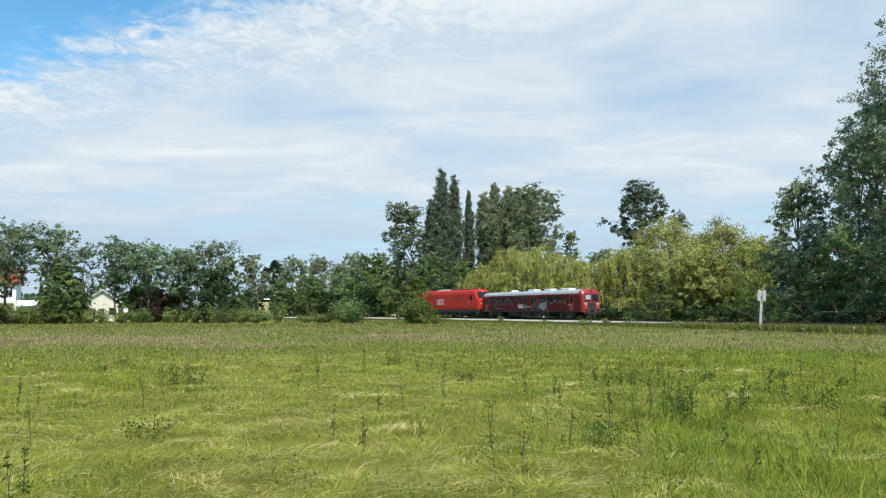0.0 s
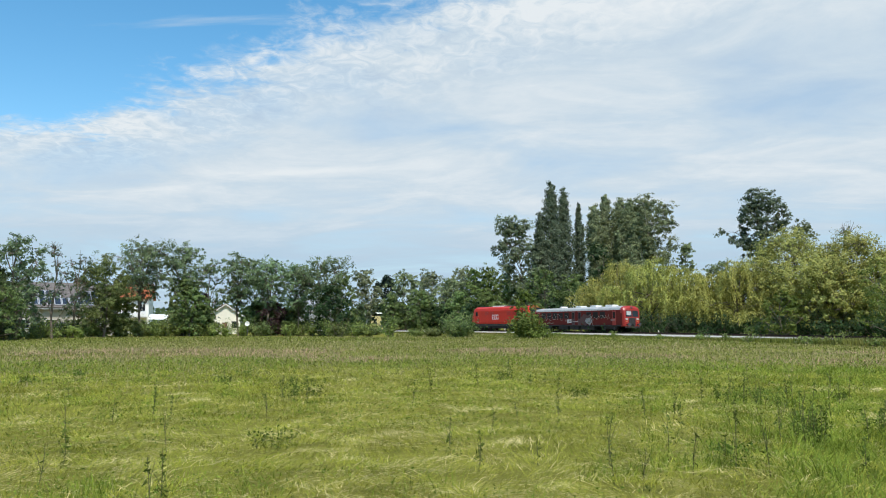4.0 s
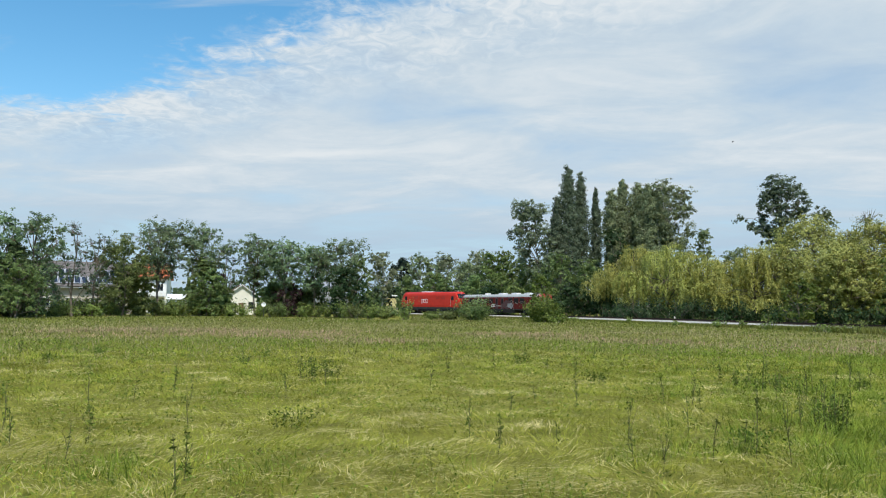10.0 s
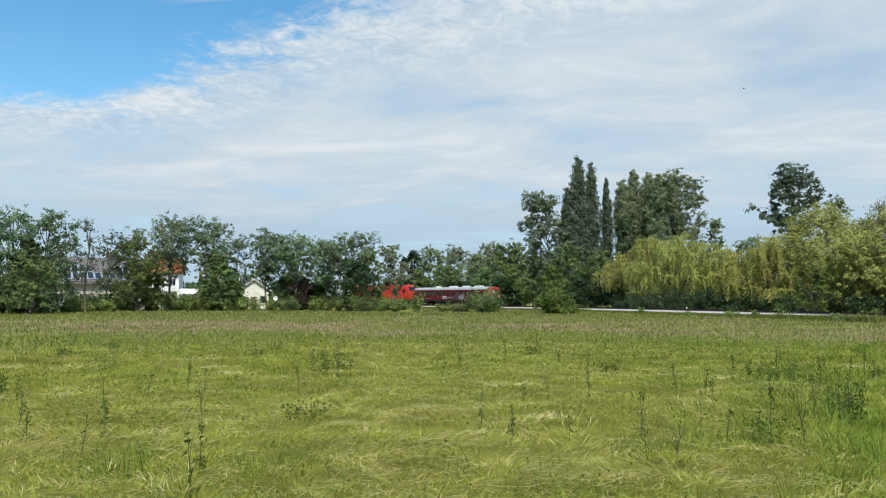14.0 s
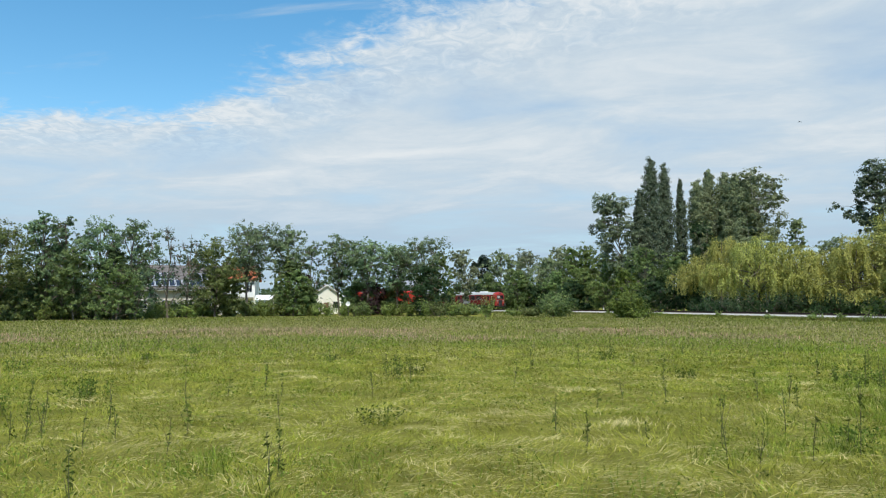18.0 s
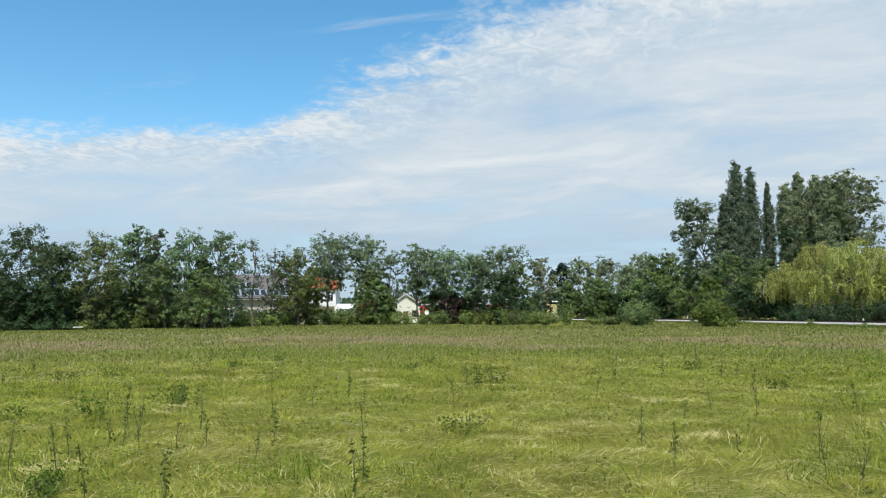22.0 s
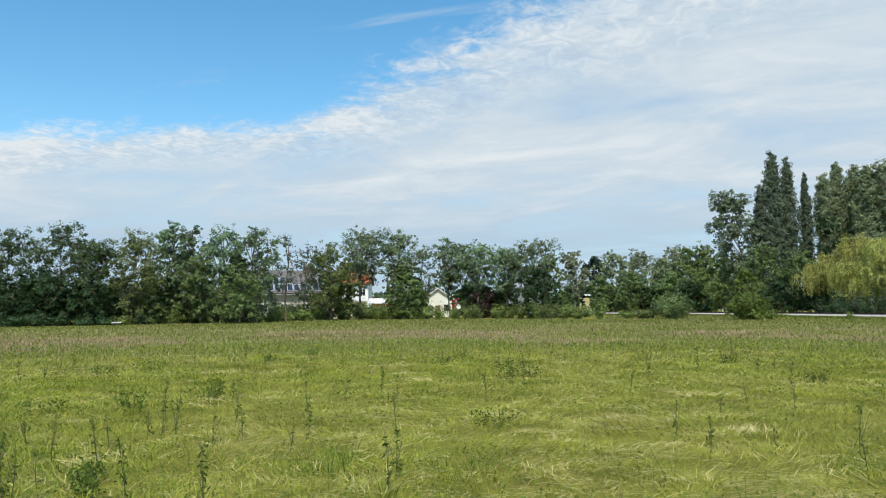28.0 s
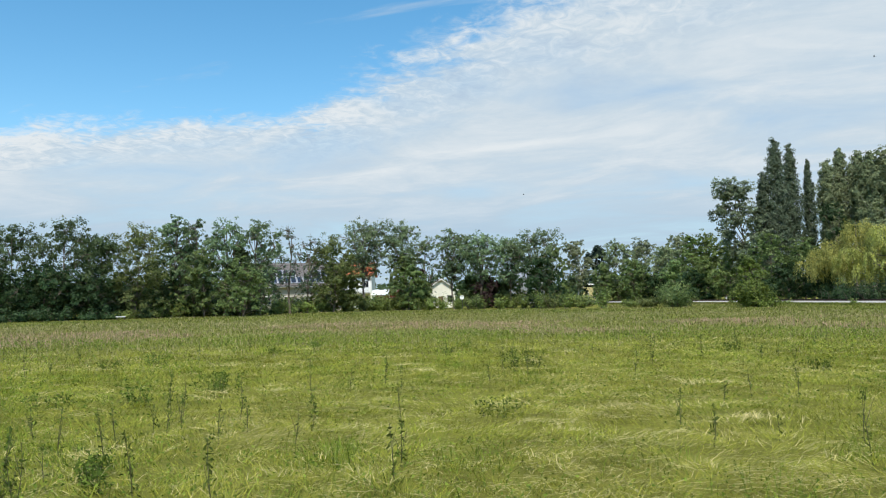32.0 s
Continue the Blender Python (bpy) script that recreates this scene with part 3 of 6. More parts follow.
def poplar(az, dist, h, w, label, leafm="poplar", barkm="bark", group="poplars behind the railway", cb=0.08, spread=0.0):
    """A columnar tree: steep limbs close to the stem, each a long upright plume of leaves."""
    TREE_COUNT[0] += 1
    r = np.random.RandomState(100 + TREE_COUNT[0])
    ob = thing("poplar_tree", label, "tree", Matrix.Translation(at(az, dist)), group)
    limbs = [[(Vector((0.1 * math.sin(z), 0.1 * math.cos(z * 0.7), z)), 0.38 * (1.05 - z / h)) for z in np.linspace(-0.1, h * 0.95, 9)]]
    pts, outs = [], []
    n_pl = int(20 + w * 5)
    for i in range(n_pl):
        t = (i + 0.5) / n_pl
        ln = h * r.uniform(0.16, 0.26) * (1 - 0.35 * t)
        zb = h * cb + (h * (1 - cb) - ln) * t ** 0.9
        a = 2.4 * i + r.uniform(-0.4, 0.4)
        prof = (w / 2) * (0.58 + 0.42 * math.sin(math.pi * min(1.0, t * 1.05) ** (0.8 + spread))) * (1 - (0.58 - 0.38 * spread) * t ** 4) * r.uniform(0.5, 1.0)
        rr = w * r.uniform(0.08, 0.145)
        c0, c1 = prof * (0.45 - 0.25 * spread), max(0.0, prof - rr)
        root = np.array((math.cos(a) * c0, math.sin(a) * c0, zb))
        tip = np.array((math.cos(a) * c1, math.sin(a) * c1, zb + ln))
        limbs.append(bent(root * np.array((0.2, 0.2, 1)) - np.array((0, 0, ln * 0.2)), tip, 0.07, 0.015, r, 0.02))
        m = int(300 + 120 * r.rand())
        s = r.uniform(0.0, 1.0, m)
        body = rr * np.sqrt(np.maximum(0.03, 1 - (2 * s - 0.9) ** 2 / 1.25)) * r.uniform(0.45, 1.05, m)
        b = r.uniform(0, 2 * math.pi, m)
        off = np.stack([np.cos(b) * body, np.sin(b) * body, r.normal(size=m) * 0.15], 1)
        off += 0.35 * rr * np.stack([np.sin(s * 17 + i), np.cos(s * 13 + 2 * i), 0 * s], 1)
        pts.append(root + (tip - root) * s[:, None] + off)
        o = off / (np.linalg.norm(off, axis=1)[:, None] + 1e-6) + np.array((math.cos(a), math.sin(a), 0.3)) * 0.5
        outs.append(o / (np.linalg.norm(o, axis=1)[:, None] + 1e-6))
    pts, outs = np.concatenate(pts), np.concatenate(outs)
    v, f = leaf_cards(r, pts, 0.00108 * dist, long=1.1, outward=outs)
    limb_mesh("trunk", limbs, M[barkm], ob)
    shown("crown", poly_mesh("crown", v, (f,)), M[leafm], ob)
    return ob


def willow(az, dist, h, w, label, skirt=1.6):
    """A weeping willow: arching boughs with rounded heads, strands hanging from their rims."""
    TREE_COUNT[0] += 1
    r = np.random.RandomState(100 + TREE_COUNT[0])
    ob = thing("willow_tree", label, "tree", Matrix.Translation(at(az, dist)), "weeping willows behind the railway")
    R = w / 2
    limbs = [[(Vector((0, 0, z)), 0.24 * (1.1 - z / h)) for z in np.linspace(-0.1, h * 0.55, 5)]]
    pts, outs = [], []

    def add(q, o):
        pts.append(q)
        outs.append(np.broadcast_to(o, q.shape))

    nb = int(w * 3.4)
    for i in range(nb):
        a, q = 2.4 * i + r.uniform(-0.4, 0.4), math.sqrt((i + r.uniform(0.1, 0.9)) / nb)
        tier = r.uniform(0, 1) ** 1.1
        top = h * (1.04 - 0.46 * q ** 2.0) * (1 - 0.46 * tier * (0.45 + 0.55 * q)) - r.uniform(0, 0.8)
        ex, ey = math.cos(a) * q * R, math.sin(a) * q * R
        br = 0.7 + 1.3 * r.uniform(0, 1) ** 1.5
        if i % 2 == 0:
            limbs.append(bent((0, 0, h * r.uniform(0.22, 0.5)), (ex * 0.92, ey * 0.92, top - 0.5), 0.10, 0.02, r, 0.10, 5))
        # rounded head of the bough, in small tufts
        k = int(115 * br)
        tc = rnd_unit(r, 14)
        cap = tc[r.randint(0, 14, k)] * r.uniform(0.55, 1, k)[:, None] + r.normal(size=(k, 3)) * 0.20
        cap = cap * br
        cap[:, 2] = cap[:, 2] * np.where(cap[:, 2] > 0, 0.62, 0.30)
        add(cap + np.array((ex, ey, top - 0.62 * br)), np.array((0, 0, 0.7)) + cap / br * 0.5)
        # strands round the rim, bunched so that dark gaps stay between the bunches
        for _ in range(int(6.5 * br)):
            b0, low = r.uniform(0, 2 * math.pi), r.uniform(0.7, 1.5) + 2.6 * r.uniform(0, 1) ** 2
            for _ in range(5):
                b, ro = b0 + r.normal() * 0.13, br * r.uniform(0.80, 1.05)
                zt = top - 0.62 * br
                ln = min(low * r.uniform(0.75, 1.1), zt - skirt * r.uniform(1.0, 2.4))
                if ln < 0.4:
                    continue
                m = max(5, int(ln * 6.2))
                t = np.linspace(0, 1, m)
                out = 0.30 * np.sin(t * 1.6)
                row = np.stack([ex + math.cos(b) * (ro + out) + r.normal(size=m) * (0.05 + 0.05 * t), ey + math.sin(b) * (ro + out) + r.normal(size=m) * (0.05 + 0.05 * t), zt - t * ln + r.normal(size=m) * 0.05], 1)
                add(row, np.array((math.cos(b), math.sin(b), 0.2)))
    pts, outs = np.concatenate(pts), np.concatenate(outs)
    v, f = leaf_cards(r, pts, 0.086, droop=0.80, long=2.2, up=0.25, outward=outs)
    limb_mesh("trunk", limbs, M["bark"], ob)
    shown("crown", poly_mesh("crown", v, (f,)), M["willow"], ob)
    return ob


def dead_stem(az, dist, h):
    """A bleached dead trunk with a few broken side limbs."""
    TREE_COUNT[0] += 1
    r = np.random.RandomState(100 + TREE_COUNT[0])
    ob = thing("dead_tree", "bleached dead poplar stem with broken limbs", "tree", Matrix.Translation(at(az, dist)))
    stem = [(Vector((0.25 * math.sin(z * 0.2), 0.1 * math.cos(z * 0.3), z)), 0.17 * (1.05 - 0.72 * z / h)) for z in np.linspace(-0.1, h, 9)]
    limb_mesh("trunk", [stem], M["pale_bark"], ob)
    for i in range(7):
        z = h * r.uniform(0.55, 0.95)
        a = r.uniform(0, 2 * math.pi)
        p = Vector((0.25 * math.sin(z * 0.2), 0.1 * math.cos(z * 0.3), z))
        limb_mesh("limb", [bent(p, p + Vector((math.cos(a) * 0.9, math.sin(a) * 0.9, r.uniform(1.2, 2.4))), 0.07, 0.02, r, 0.03)], M["pale_bark"], ob)


def shrub(p, h, w, label, leafm="hedge", leaves=900, size=0.13, group="", name="shrub", category="shrub"):
    TREE_COUNT[0] += 1
    r = np.random.RandomState(500 + TREE_COUNT[0])
    ob = thing(name, label, category, Matrix.Translation(p), group)
    stems, pts = [], []
    n = max(7, int(w * 4))
    for i in range(n):
        a, q = r.uniform(0, 2 * math.pi), math.sqrt(r.uniform(0.02, 1)) * w / 2
        tip = np.array((math.cos(a) * q, math.sin(a) * q, h * r.uniform(0.45, 1.0) * (1 - 0.42 * (q / (w / 2)) ** 2)))
        stems.append(bent((tip[0] * 0.25, tip[1] * 0.25, -0.05), tip, 0.035, 0.012, r, 0.05, 3))
        m = leaves // n
        s = r.uniform(0.15, 1.05, m)
        pts.append(tip * s[:, None] + r.normal(size=(m, 3)) * np.array((w, w, h * 0.8)) * 0.085)
    pts = np.concatenate(pts)
    pts[:, 2] = np.abs(pts[:, 2])
    rad = pts - np.array((0, 0, 0.35 * h))
    v, f = leaf_cards(r, pts, size, outward=rad / (np.linalg.norm(rad, axis=1)[:, None] + 1e-6))
    limb_mesh("stem", stems, M["bark"], ob)
    shown("foliage", poly_mesh("foliage", v, (f,)), M[leafm], ob)
    return ob


def farther(az):
    """The meadow's edge lies farther off towards one end."""
    return float(np.interp(az, [-60, -53, -50, -46, -43, -40, -37], [1.42, 1.35, 1.26, 1.20, 1.16, 1.07, 1.0]))


def build_trees():
    row = "broad-leaved trees along the meadow's edge"
    dk = "dark green broad-leaved tree at the meadow's edge"
    for kind, az, d, h, w, label in (
        ("broad", -58.0, 74, 9.6, 7.0, dk), ("broad", -54.95, 76, 8.9, 6.2, dk), ("broad", -52.45, 78, 8.8, 6.4, dk),
        ("broad", -49.24, 84, 10.4, 8.0, "tall dark green tree with a broad rounded crown"),
        ("broad", -47.17, 86, 8.9, 5.6, dk), ("dense", -44.89, 88, 9.4, 7.4, "brownish green broad tree at the meadow's edge"),
        # the low trees' dark leaves put the shade under the crowns into colour
        ("dark", -50.6, 80, 5.0, 6.0, "low undergrowth tree with leaves darkened for shade"), ("dark", -47.8, 83, 4.6, 6.0, "low undergrowth tree with leaves darkened for shade"),
        ("dark", -53.6, 75, 4.8, 6.0, "low undergrowth tree with leaves darkened for shade"), ("broad", -38.0, 100, 9.0, 5.5, "green tree between slender stems"), ("low", -26.25, 123, 8.6, 5.0, "green tree beside the orange roof"), ("broad", -41.8, 97, 9.0, 5.0, "green tree between slender stems"), ("dark", -43.3, 91, 5.6, 5.5, "low undergrowth tree with leaves darkened for shade"),
        ("tall", -42.32, 93, 12.0, 5.2, "slender tall tree with a narrow crown"), ("tall", -41.08, 95, 11.7, 5.2, "slender tall tree with a narrow crown"),
        ("tall", -38.97, 98, 12.3, 6.0, "slender tall tree with two crown lobes"), ("tall", -36.78, 104, 13.0, 6.6, "slender tall tree with a round dark crown"),
        ("low", -37.81, 96, 6.6, 6.0, "low dense green tree in the hedge"), ("low", -40.43, 94, 7.8, 5.6, "low dense green tree in the hedge"),
        ("bare", -34.55, 113, 12.0, 4.0, "almost leafless tree with thin grey twigs"), ("sparse", -33.22, 116, 11.0, 5.4, "thinly leaved tree before the solar roof"),
        ("sparse", -35.6, 112, 9.0, 4.0, "thinly leaved young tree"),
        ("dense", -31.45, 118, 10.5, 8.4, "dense brownish green tree beside the solar roof"), ("dense", -30.7, 119, 7.4, 4.6, "dense brownish green tree before the white house"),
        ("vase", -29.2, 124, 14.2, 10.6, "open spreading tree with bare lower stems"), ("vase", -26.4, 126, 13.8, 9.8, "open spreading tree with bare lower stems"),
        ("sparse", -24.7, 128, 10.6, 5.2, "thin tree with dead twigs"),
        ("low", -25.9, 122, 7.0, 5.0, "low green tree in the hedge"), ("low", -24.75, 124, 4.6, 2.6, "low green tree in the hedge"),
        ("vase", -22.7, 127, 12.4, 8.4, "open tree with a lobed light crown"), ("vase", -20.6, 126, 12.0, 8.8, "open tree with a lobed light crown"),
        ("vase", -18.6, 124, 10.8, 6.4, "small open tree with a forked stem"), ("vase", -16.5, 122, 11.8, 9.6, "round-headed tree with a leaning stem"),
        ("dark", -16.33, 118, 7.4, 6.6, "very dark dense shrub tree"), ("low", -15.4, 122, 9.2, 4.2, "green tree at the hedge's end"),
        ("birch", -13.59, 132, 10.6, 5.6, "pale grey-green birch with drooping twigs"), ("conifer", -12.3, 215, 14.4, 8.4, "dark rounded conifer far off"),
        ("low", -21.4, 129, 5.4, 4.4, "low green tree in the hedge"), ("low", -20.2, 128, 5.2, 4.0, "low green tree in the hedge"), ("low", -18.6, 127, 5.0, 4.2, "low green tree in the hedge"),
        ("copper", -20.3, 125, 4.6, 4.6, "small copper-leaved tree beside the hedge"), ("copper", -24.95, 132, 6.4, 3.0, "small copper-leaved tree beside the hedge"),
    ):
        k = farther(az)
        crown_tree(kind, az, d * k, h * k, w * k, label, group=row)
    wood = "trees of the wood behind the railway"
    for kind, az, d, h, w in (
        ("wood", -10.85, 182, 13.4, 9.6), ("birch", -8.90, 190, 14.6, 10.6), ("wood", -7.35, 182, 12.8, 10.6), ("birch", -6.4, 190, 15.0, 9.6),
        ("bright", -5.5, 184, 14.6, 8.4), ("bright", -4.6, 186, 15.0, 9.0), ("bright", -3.5, 178, 12.4, 8.4), ("low", -9.6, 176, 9.0, 8.0), ("low", -6.8, 172, 8.6, 8.0),
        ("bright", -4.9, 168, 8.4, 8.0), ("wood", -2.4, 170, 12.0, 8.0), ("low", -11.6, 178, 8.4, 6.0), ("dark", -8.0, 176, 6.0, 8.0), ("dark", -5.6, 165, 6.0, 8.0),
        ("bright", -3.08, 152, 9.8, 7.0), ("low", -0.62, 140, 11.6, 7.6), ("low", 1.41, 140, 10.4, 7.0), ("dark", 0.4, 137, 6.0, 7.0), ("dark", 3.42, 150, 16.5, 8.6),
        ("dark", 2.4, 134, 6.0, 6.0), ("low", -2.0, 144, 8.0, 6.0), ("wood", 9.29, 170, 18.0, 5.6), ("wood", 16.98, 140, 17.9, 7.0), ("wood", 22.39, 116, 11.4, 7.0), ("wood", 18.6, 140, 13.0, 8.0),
        ("wood", 11.6, 150, 12.4, 9.0), ("wood", 6.2, 148, 13.0, 9.0),
    ):
        crown_tree(kind, az, d, h, w, {"birch": "pale birch in the wood behind the railway", "bright": "fresh green tree behind the railway", "dark": "dark undergrowth tree behind the railway"}.get(kind, "green broad-leaved tree behind the railway"), group=wood)
    crown_tree("leaner", -1.7, 150, 21.6, 8.6, "grey-green poplar leaning away from the tall columns", lean=-3.0)
    crown_tree("whitepop", 6.9, 160, 26.8, 11.0, "broad pale grey-green poplar with a wide crown")
    crown_tree("lone", 14.34, 142, 23.6, 9.4, "solitary tall tree rising above the willows")
    for az, d, h, w in ((-0.06, 151, 29.6, 7.8), (0.86, 154, 28.9, 6.8), (-0.85, 150, 23.4, 5.4), (1.95, 156, 26.0, 3.8)):
        poplar(az, d, h, w, "dark columnar poplar with a pointed top")
    for az, d, h, w in ((3.1, 158, 26.0, 7.0), (3.85, 160, 28.2, 6.8), (4.9, 160, 27.4, 7.4), (5.6, 158, 26.4, 9.6), (6.3, 162, 26.0, 11.0)):
        poplar(az, d, h, w, "grey-green tall poplar in the row", "silver", "pale_bark", cb=0.2, spread=0.5)
    for az, d, h, w, sk in ((4.5, 129, 12.4, 13.5, 1.3), (6.9, 120, 12.4, 13.0, 1.8), (9.6, 119, 11.2, 13.5, 1.4), (12.6, 117, 11.2, 14.0, 1.5), (14.4, 122, 12.6, 11.0, 1.6)):
        willow(az, d, h, w, "weeping willow with yellow-green hanging strands", sk)
    for az, d, h, w in ((16.3, 118, 14.4, 14.0), (19.9, 115, 13.4, 12.0), (18.2, 112, 10.6, 10.0), (21.8, 113, 10.8, 8.6)):
        crown_tree("crack", az, d, h, w, "rounded olive-green willow in fluffy heads", group="round willows behind the railway")
    for az, d, h in ((6.35, 157, 21.0),):
        dead_stem(az, d, h)
    crown_tree("bare", 19.4, 118, 14.6, 7.0, "dead leafless tree top above the willows")
    crown_tree("green", 22.18, 98, 8.4, 9.0, "rounded fresh green maple behind the railway")
    crown_tree("green", 15.42, 96, 5.2, 4.6, "fresh green bushy tree before the willows")
    for kind, az, d, h, w, label in (
        ("rightpop", 24.80, 84, 13.8, 6.4, "grey-green tree at the wood's end"), ("rightpop", 28.2, 82, 17.6, 8.6, "tall grey-green tree with a heavy crown"),
        ("rightpop", 31.9, 76, 27.5, 9.6, "very tall poplar with a heavy grey-green crown"), ("rightpop", 29.68, 80, 20.8, 8.0, "tall grey-green tree with a heavy crown"),
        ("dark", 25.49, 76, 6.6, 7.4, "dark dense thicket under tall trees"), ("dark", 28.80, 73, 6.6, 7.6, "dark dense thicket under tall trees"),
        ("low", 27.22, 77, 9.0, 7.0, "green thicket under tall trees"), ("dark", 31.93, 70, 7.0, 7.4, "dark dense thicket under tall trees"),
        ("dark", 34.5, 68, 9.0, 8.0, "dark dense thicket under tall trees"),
    ):
        crown_tree(kind, az, d, h, w, label)


build_trees()


def build_shrubs():
    shrub(at(-2.0, 100, 0), 4.2, 4.4, "fresh green leafy bush standing before the railway", "green", 3000, 0.15)
    crown_tree("green", -1.95, 101, 5.7, 4.0, "young fresh green tree standing before the railway")
    shrub(at(-0.85, 99, 0), 1.9, 3.8, "light green low bush before the railway", "green", 1200, 0.14)
    shrub(at(-6.75, 108, 0), 3.9, 6.2, "dense green bush before the railway", "low", 3400, 0.15)
    shrub(at(-8.7, 110, 0), 1.7, 3.4, "dense green bush before the railway", "dense", 1500, 0.15)
    shrub(at(-9.8, 112, 0), 1.5, 3.0, "low green bush beside the railway", "hedge", 800, 0.14)
    r = random.Random(7)
    # the hedge along the far edge of the meadow
    edge = [(-60, 68), (-52, 72), (-50, 78), (-46, 81), (-43, 88), (-37, 107), (-34, 114), (-31, 120), (-27, 121), (-23, 121), (-19, 118), (-15, 112), (-12.5, 108), (-11.5, 107)]
    edge = [(a, d * farther(a)) for a, d in edge]
    for (a0, d0), (a1, d1) in zip(edge, edge[1:]):
        n = max(1, int((at(a0, d0) - at(a1, d1)).length / 2.1))
        for i in range(n):
            t = (i + r.uniform(0.2, 0.8)) / n
            a, d = a0 + (a1 - a0) * t, d0 + (d1 - d0) * t
            hh = r.uniform(1.7, 3.6) if a > -44 else r.uniform(1.0, 2.2)
            # beyond -44 degrees darkened leaves stand in for shade below the canopy
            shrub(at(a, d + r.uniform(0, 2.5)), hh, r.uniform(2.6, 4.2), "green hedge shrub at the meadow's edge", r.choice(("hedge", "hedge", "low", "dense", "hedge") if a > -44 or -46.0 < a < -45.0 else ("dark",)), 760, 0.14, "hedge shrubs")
    # weeds along the ballast
    for s in [-62, -55, -47, -41, -37, -34, -33, -26, -18, -14, -9, 6, 18, 33, 44, 52, 58, 66, 74]:
        p, th = on_track(s + r.uniform(-2, 2), -4.6 - r.uniform(0, 1.0))
        shrub(p, r.uniform(0.6, 1.5), r.uniform(1.2, 2.6), "small weedy shrub at the foot of the ballast", "hedge", 260, 0.11, "trackside shrubs")
    for s in [-60, -52, -45, -40, -31, -24, -12, 0, 10]:
        p, th = on_track(s + r.uniform(-2, 2), 4.8 + r.uniform(0, 1.5))
        shrub(p, r.uniform(0.8, 1.8), r.uniform(1.6, 3.0), "small weedy shrub behind the rails", "green", 300, 0.11, "trackside shrubs")


build_shrubs()


def build_undergrowth():
    r = random.Random(19)
    # below the willows: the canopy's shade is painted in as dark leaves
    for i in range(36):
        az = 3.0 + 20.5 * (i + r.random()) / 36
        shrub(at(az, 116 - 0.35 * az + r.uniform(-1, 5)), r.uniform(2.6, 5.0), r.uniform(4.0, 6.0), "undergrowth below the willows with leaves darkened for shade", "dark", 620, 0.17, "willow undergrowth")
    # below the left row; the dark leaves among these imitate shade
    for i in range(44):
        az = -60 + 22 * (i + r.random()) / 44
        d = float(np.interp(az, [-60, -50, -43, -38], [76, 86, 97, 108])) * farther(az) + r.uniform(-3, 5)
        shrub(at(az, d), r.uniform(3.0, 5.4) * farther(az), r.uniform(4.5, 6.5), "leafy undergrowth below the trees, partly darkened for shade", r.choice(("dark", "low", "broad")), 700, 0.17, "undergrowth at the meadow's edge")
    # added over bright soil at the wood's end; mostly dark leaves in place of shade
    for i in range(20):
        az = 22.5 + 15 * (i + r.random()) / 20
        shrub(at(az, 84 - 0.45 * (az - 22) + r.uniform(-6, 0) - (2 if az > 25 else 0)), r.uniform(1.6, 3.4), r.uniform(3.4, 5.0), "leafy undergrowth at the foot of tall trees, mostly darkened for shade", r.choice(("dark", "dark", "low")), 640, 0.13, "undergrowth at the wood's end")
    for az, d, h in ((-37.2, 110, 4.0), (-33.6, 121, 3.2), (-32.0, 124, 4.2), (-30.4, 127, 6.0), (-29.3, 124, 3.2), (-28.5, 124, 3.0), (-27.8, 125, 3.4), (-26.4, 129, 6.4), (-25.9, 130, 5.4), (-25.2, 131, 4.8), (-24.55, 129, 3.8), (-35.1, 119, 3.6), (-34.4, 119, 3.2), (-21.4, 130, 5.2), (-20.4, 130, 5.8), (-19.5, 128, 5.2), (-18.3, 126, 4.2), (-16.8, 124, 6.0), (-15.8, 124, 6.4), (-15.0, 125, 5.0), (-14.0, 126, 2.2), (-13.2, 128, 2.0)):
        shrub(at(az, d), h, r.uniform(3.6, 5.0), "tall green hedge shrub between the trees", r.choice(("low", "broad", "dense", "hedge")), 1000, 0.17, "hedge shrubs")


build_undergrowth()


def build_far_woods():
    """One joined belt of distant trees that closes the view between the nearer ones."""
    r = np.random.RandomState(41)
    pts = []
    for i in range(420):
        az = r.uniform(-75, 50)
        d = r.uniform(235, 330)
        p = at(az, d)
        h, w = r.uniform(6, 10.5), r.uniform(7, 12)
        n = 110
        q = rnd_unit(r, n) * (r.uniform(0.2, 1, n) ** 0.4)[:, None] * np.array((w / 2, w / 2, h / 2))
        q[:, 2] += h / 2
        pts.append(q + np.array((p.x, p.y, 0)))
    pts = np.concatenate(pts)
    v, f = leaf_cards(r, pts, 1.0)
    ob = shown("far_woods", poly_mesh("far_woods", v, (f,)), M["broad"])
    tagged(ob, "distant belt of green woodland on the horizon", "woodland", kind="stuff")


build_far_woods()


# ---- houses ----
def window_on(parent, x0, x1, z0, z1, y, wide=0.07):
    """A window in a wall whose outside lies at y, facing -y."""
    w = boxed("window", x0, x1, y - 0.05, y + 0.12, z0, z1, M_WHITEPAINT, parent, 0.01, "white window")
    boxed("pane", x0 + wide, (x0 + x1) / 2 - wide / 2, y - 0.065, y + 0.02, z0 + wide, z1 - wide, M_GLASS, w)
    boxed("pane", (x0 + x1) / 2 + wide / 2, x1 - wide, y - 0.065, y + 0.02, z0 + wide, z1 - wide, M_GLASS, w)
    boxed("sill", x0 - 0.05, x1 + 0.05, y - 0.16, y + 0.0, z0 - 0.06, z0 - 0.001, M_ALU, w)
    return w


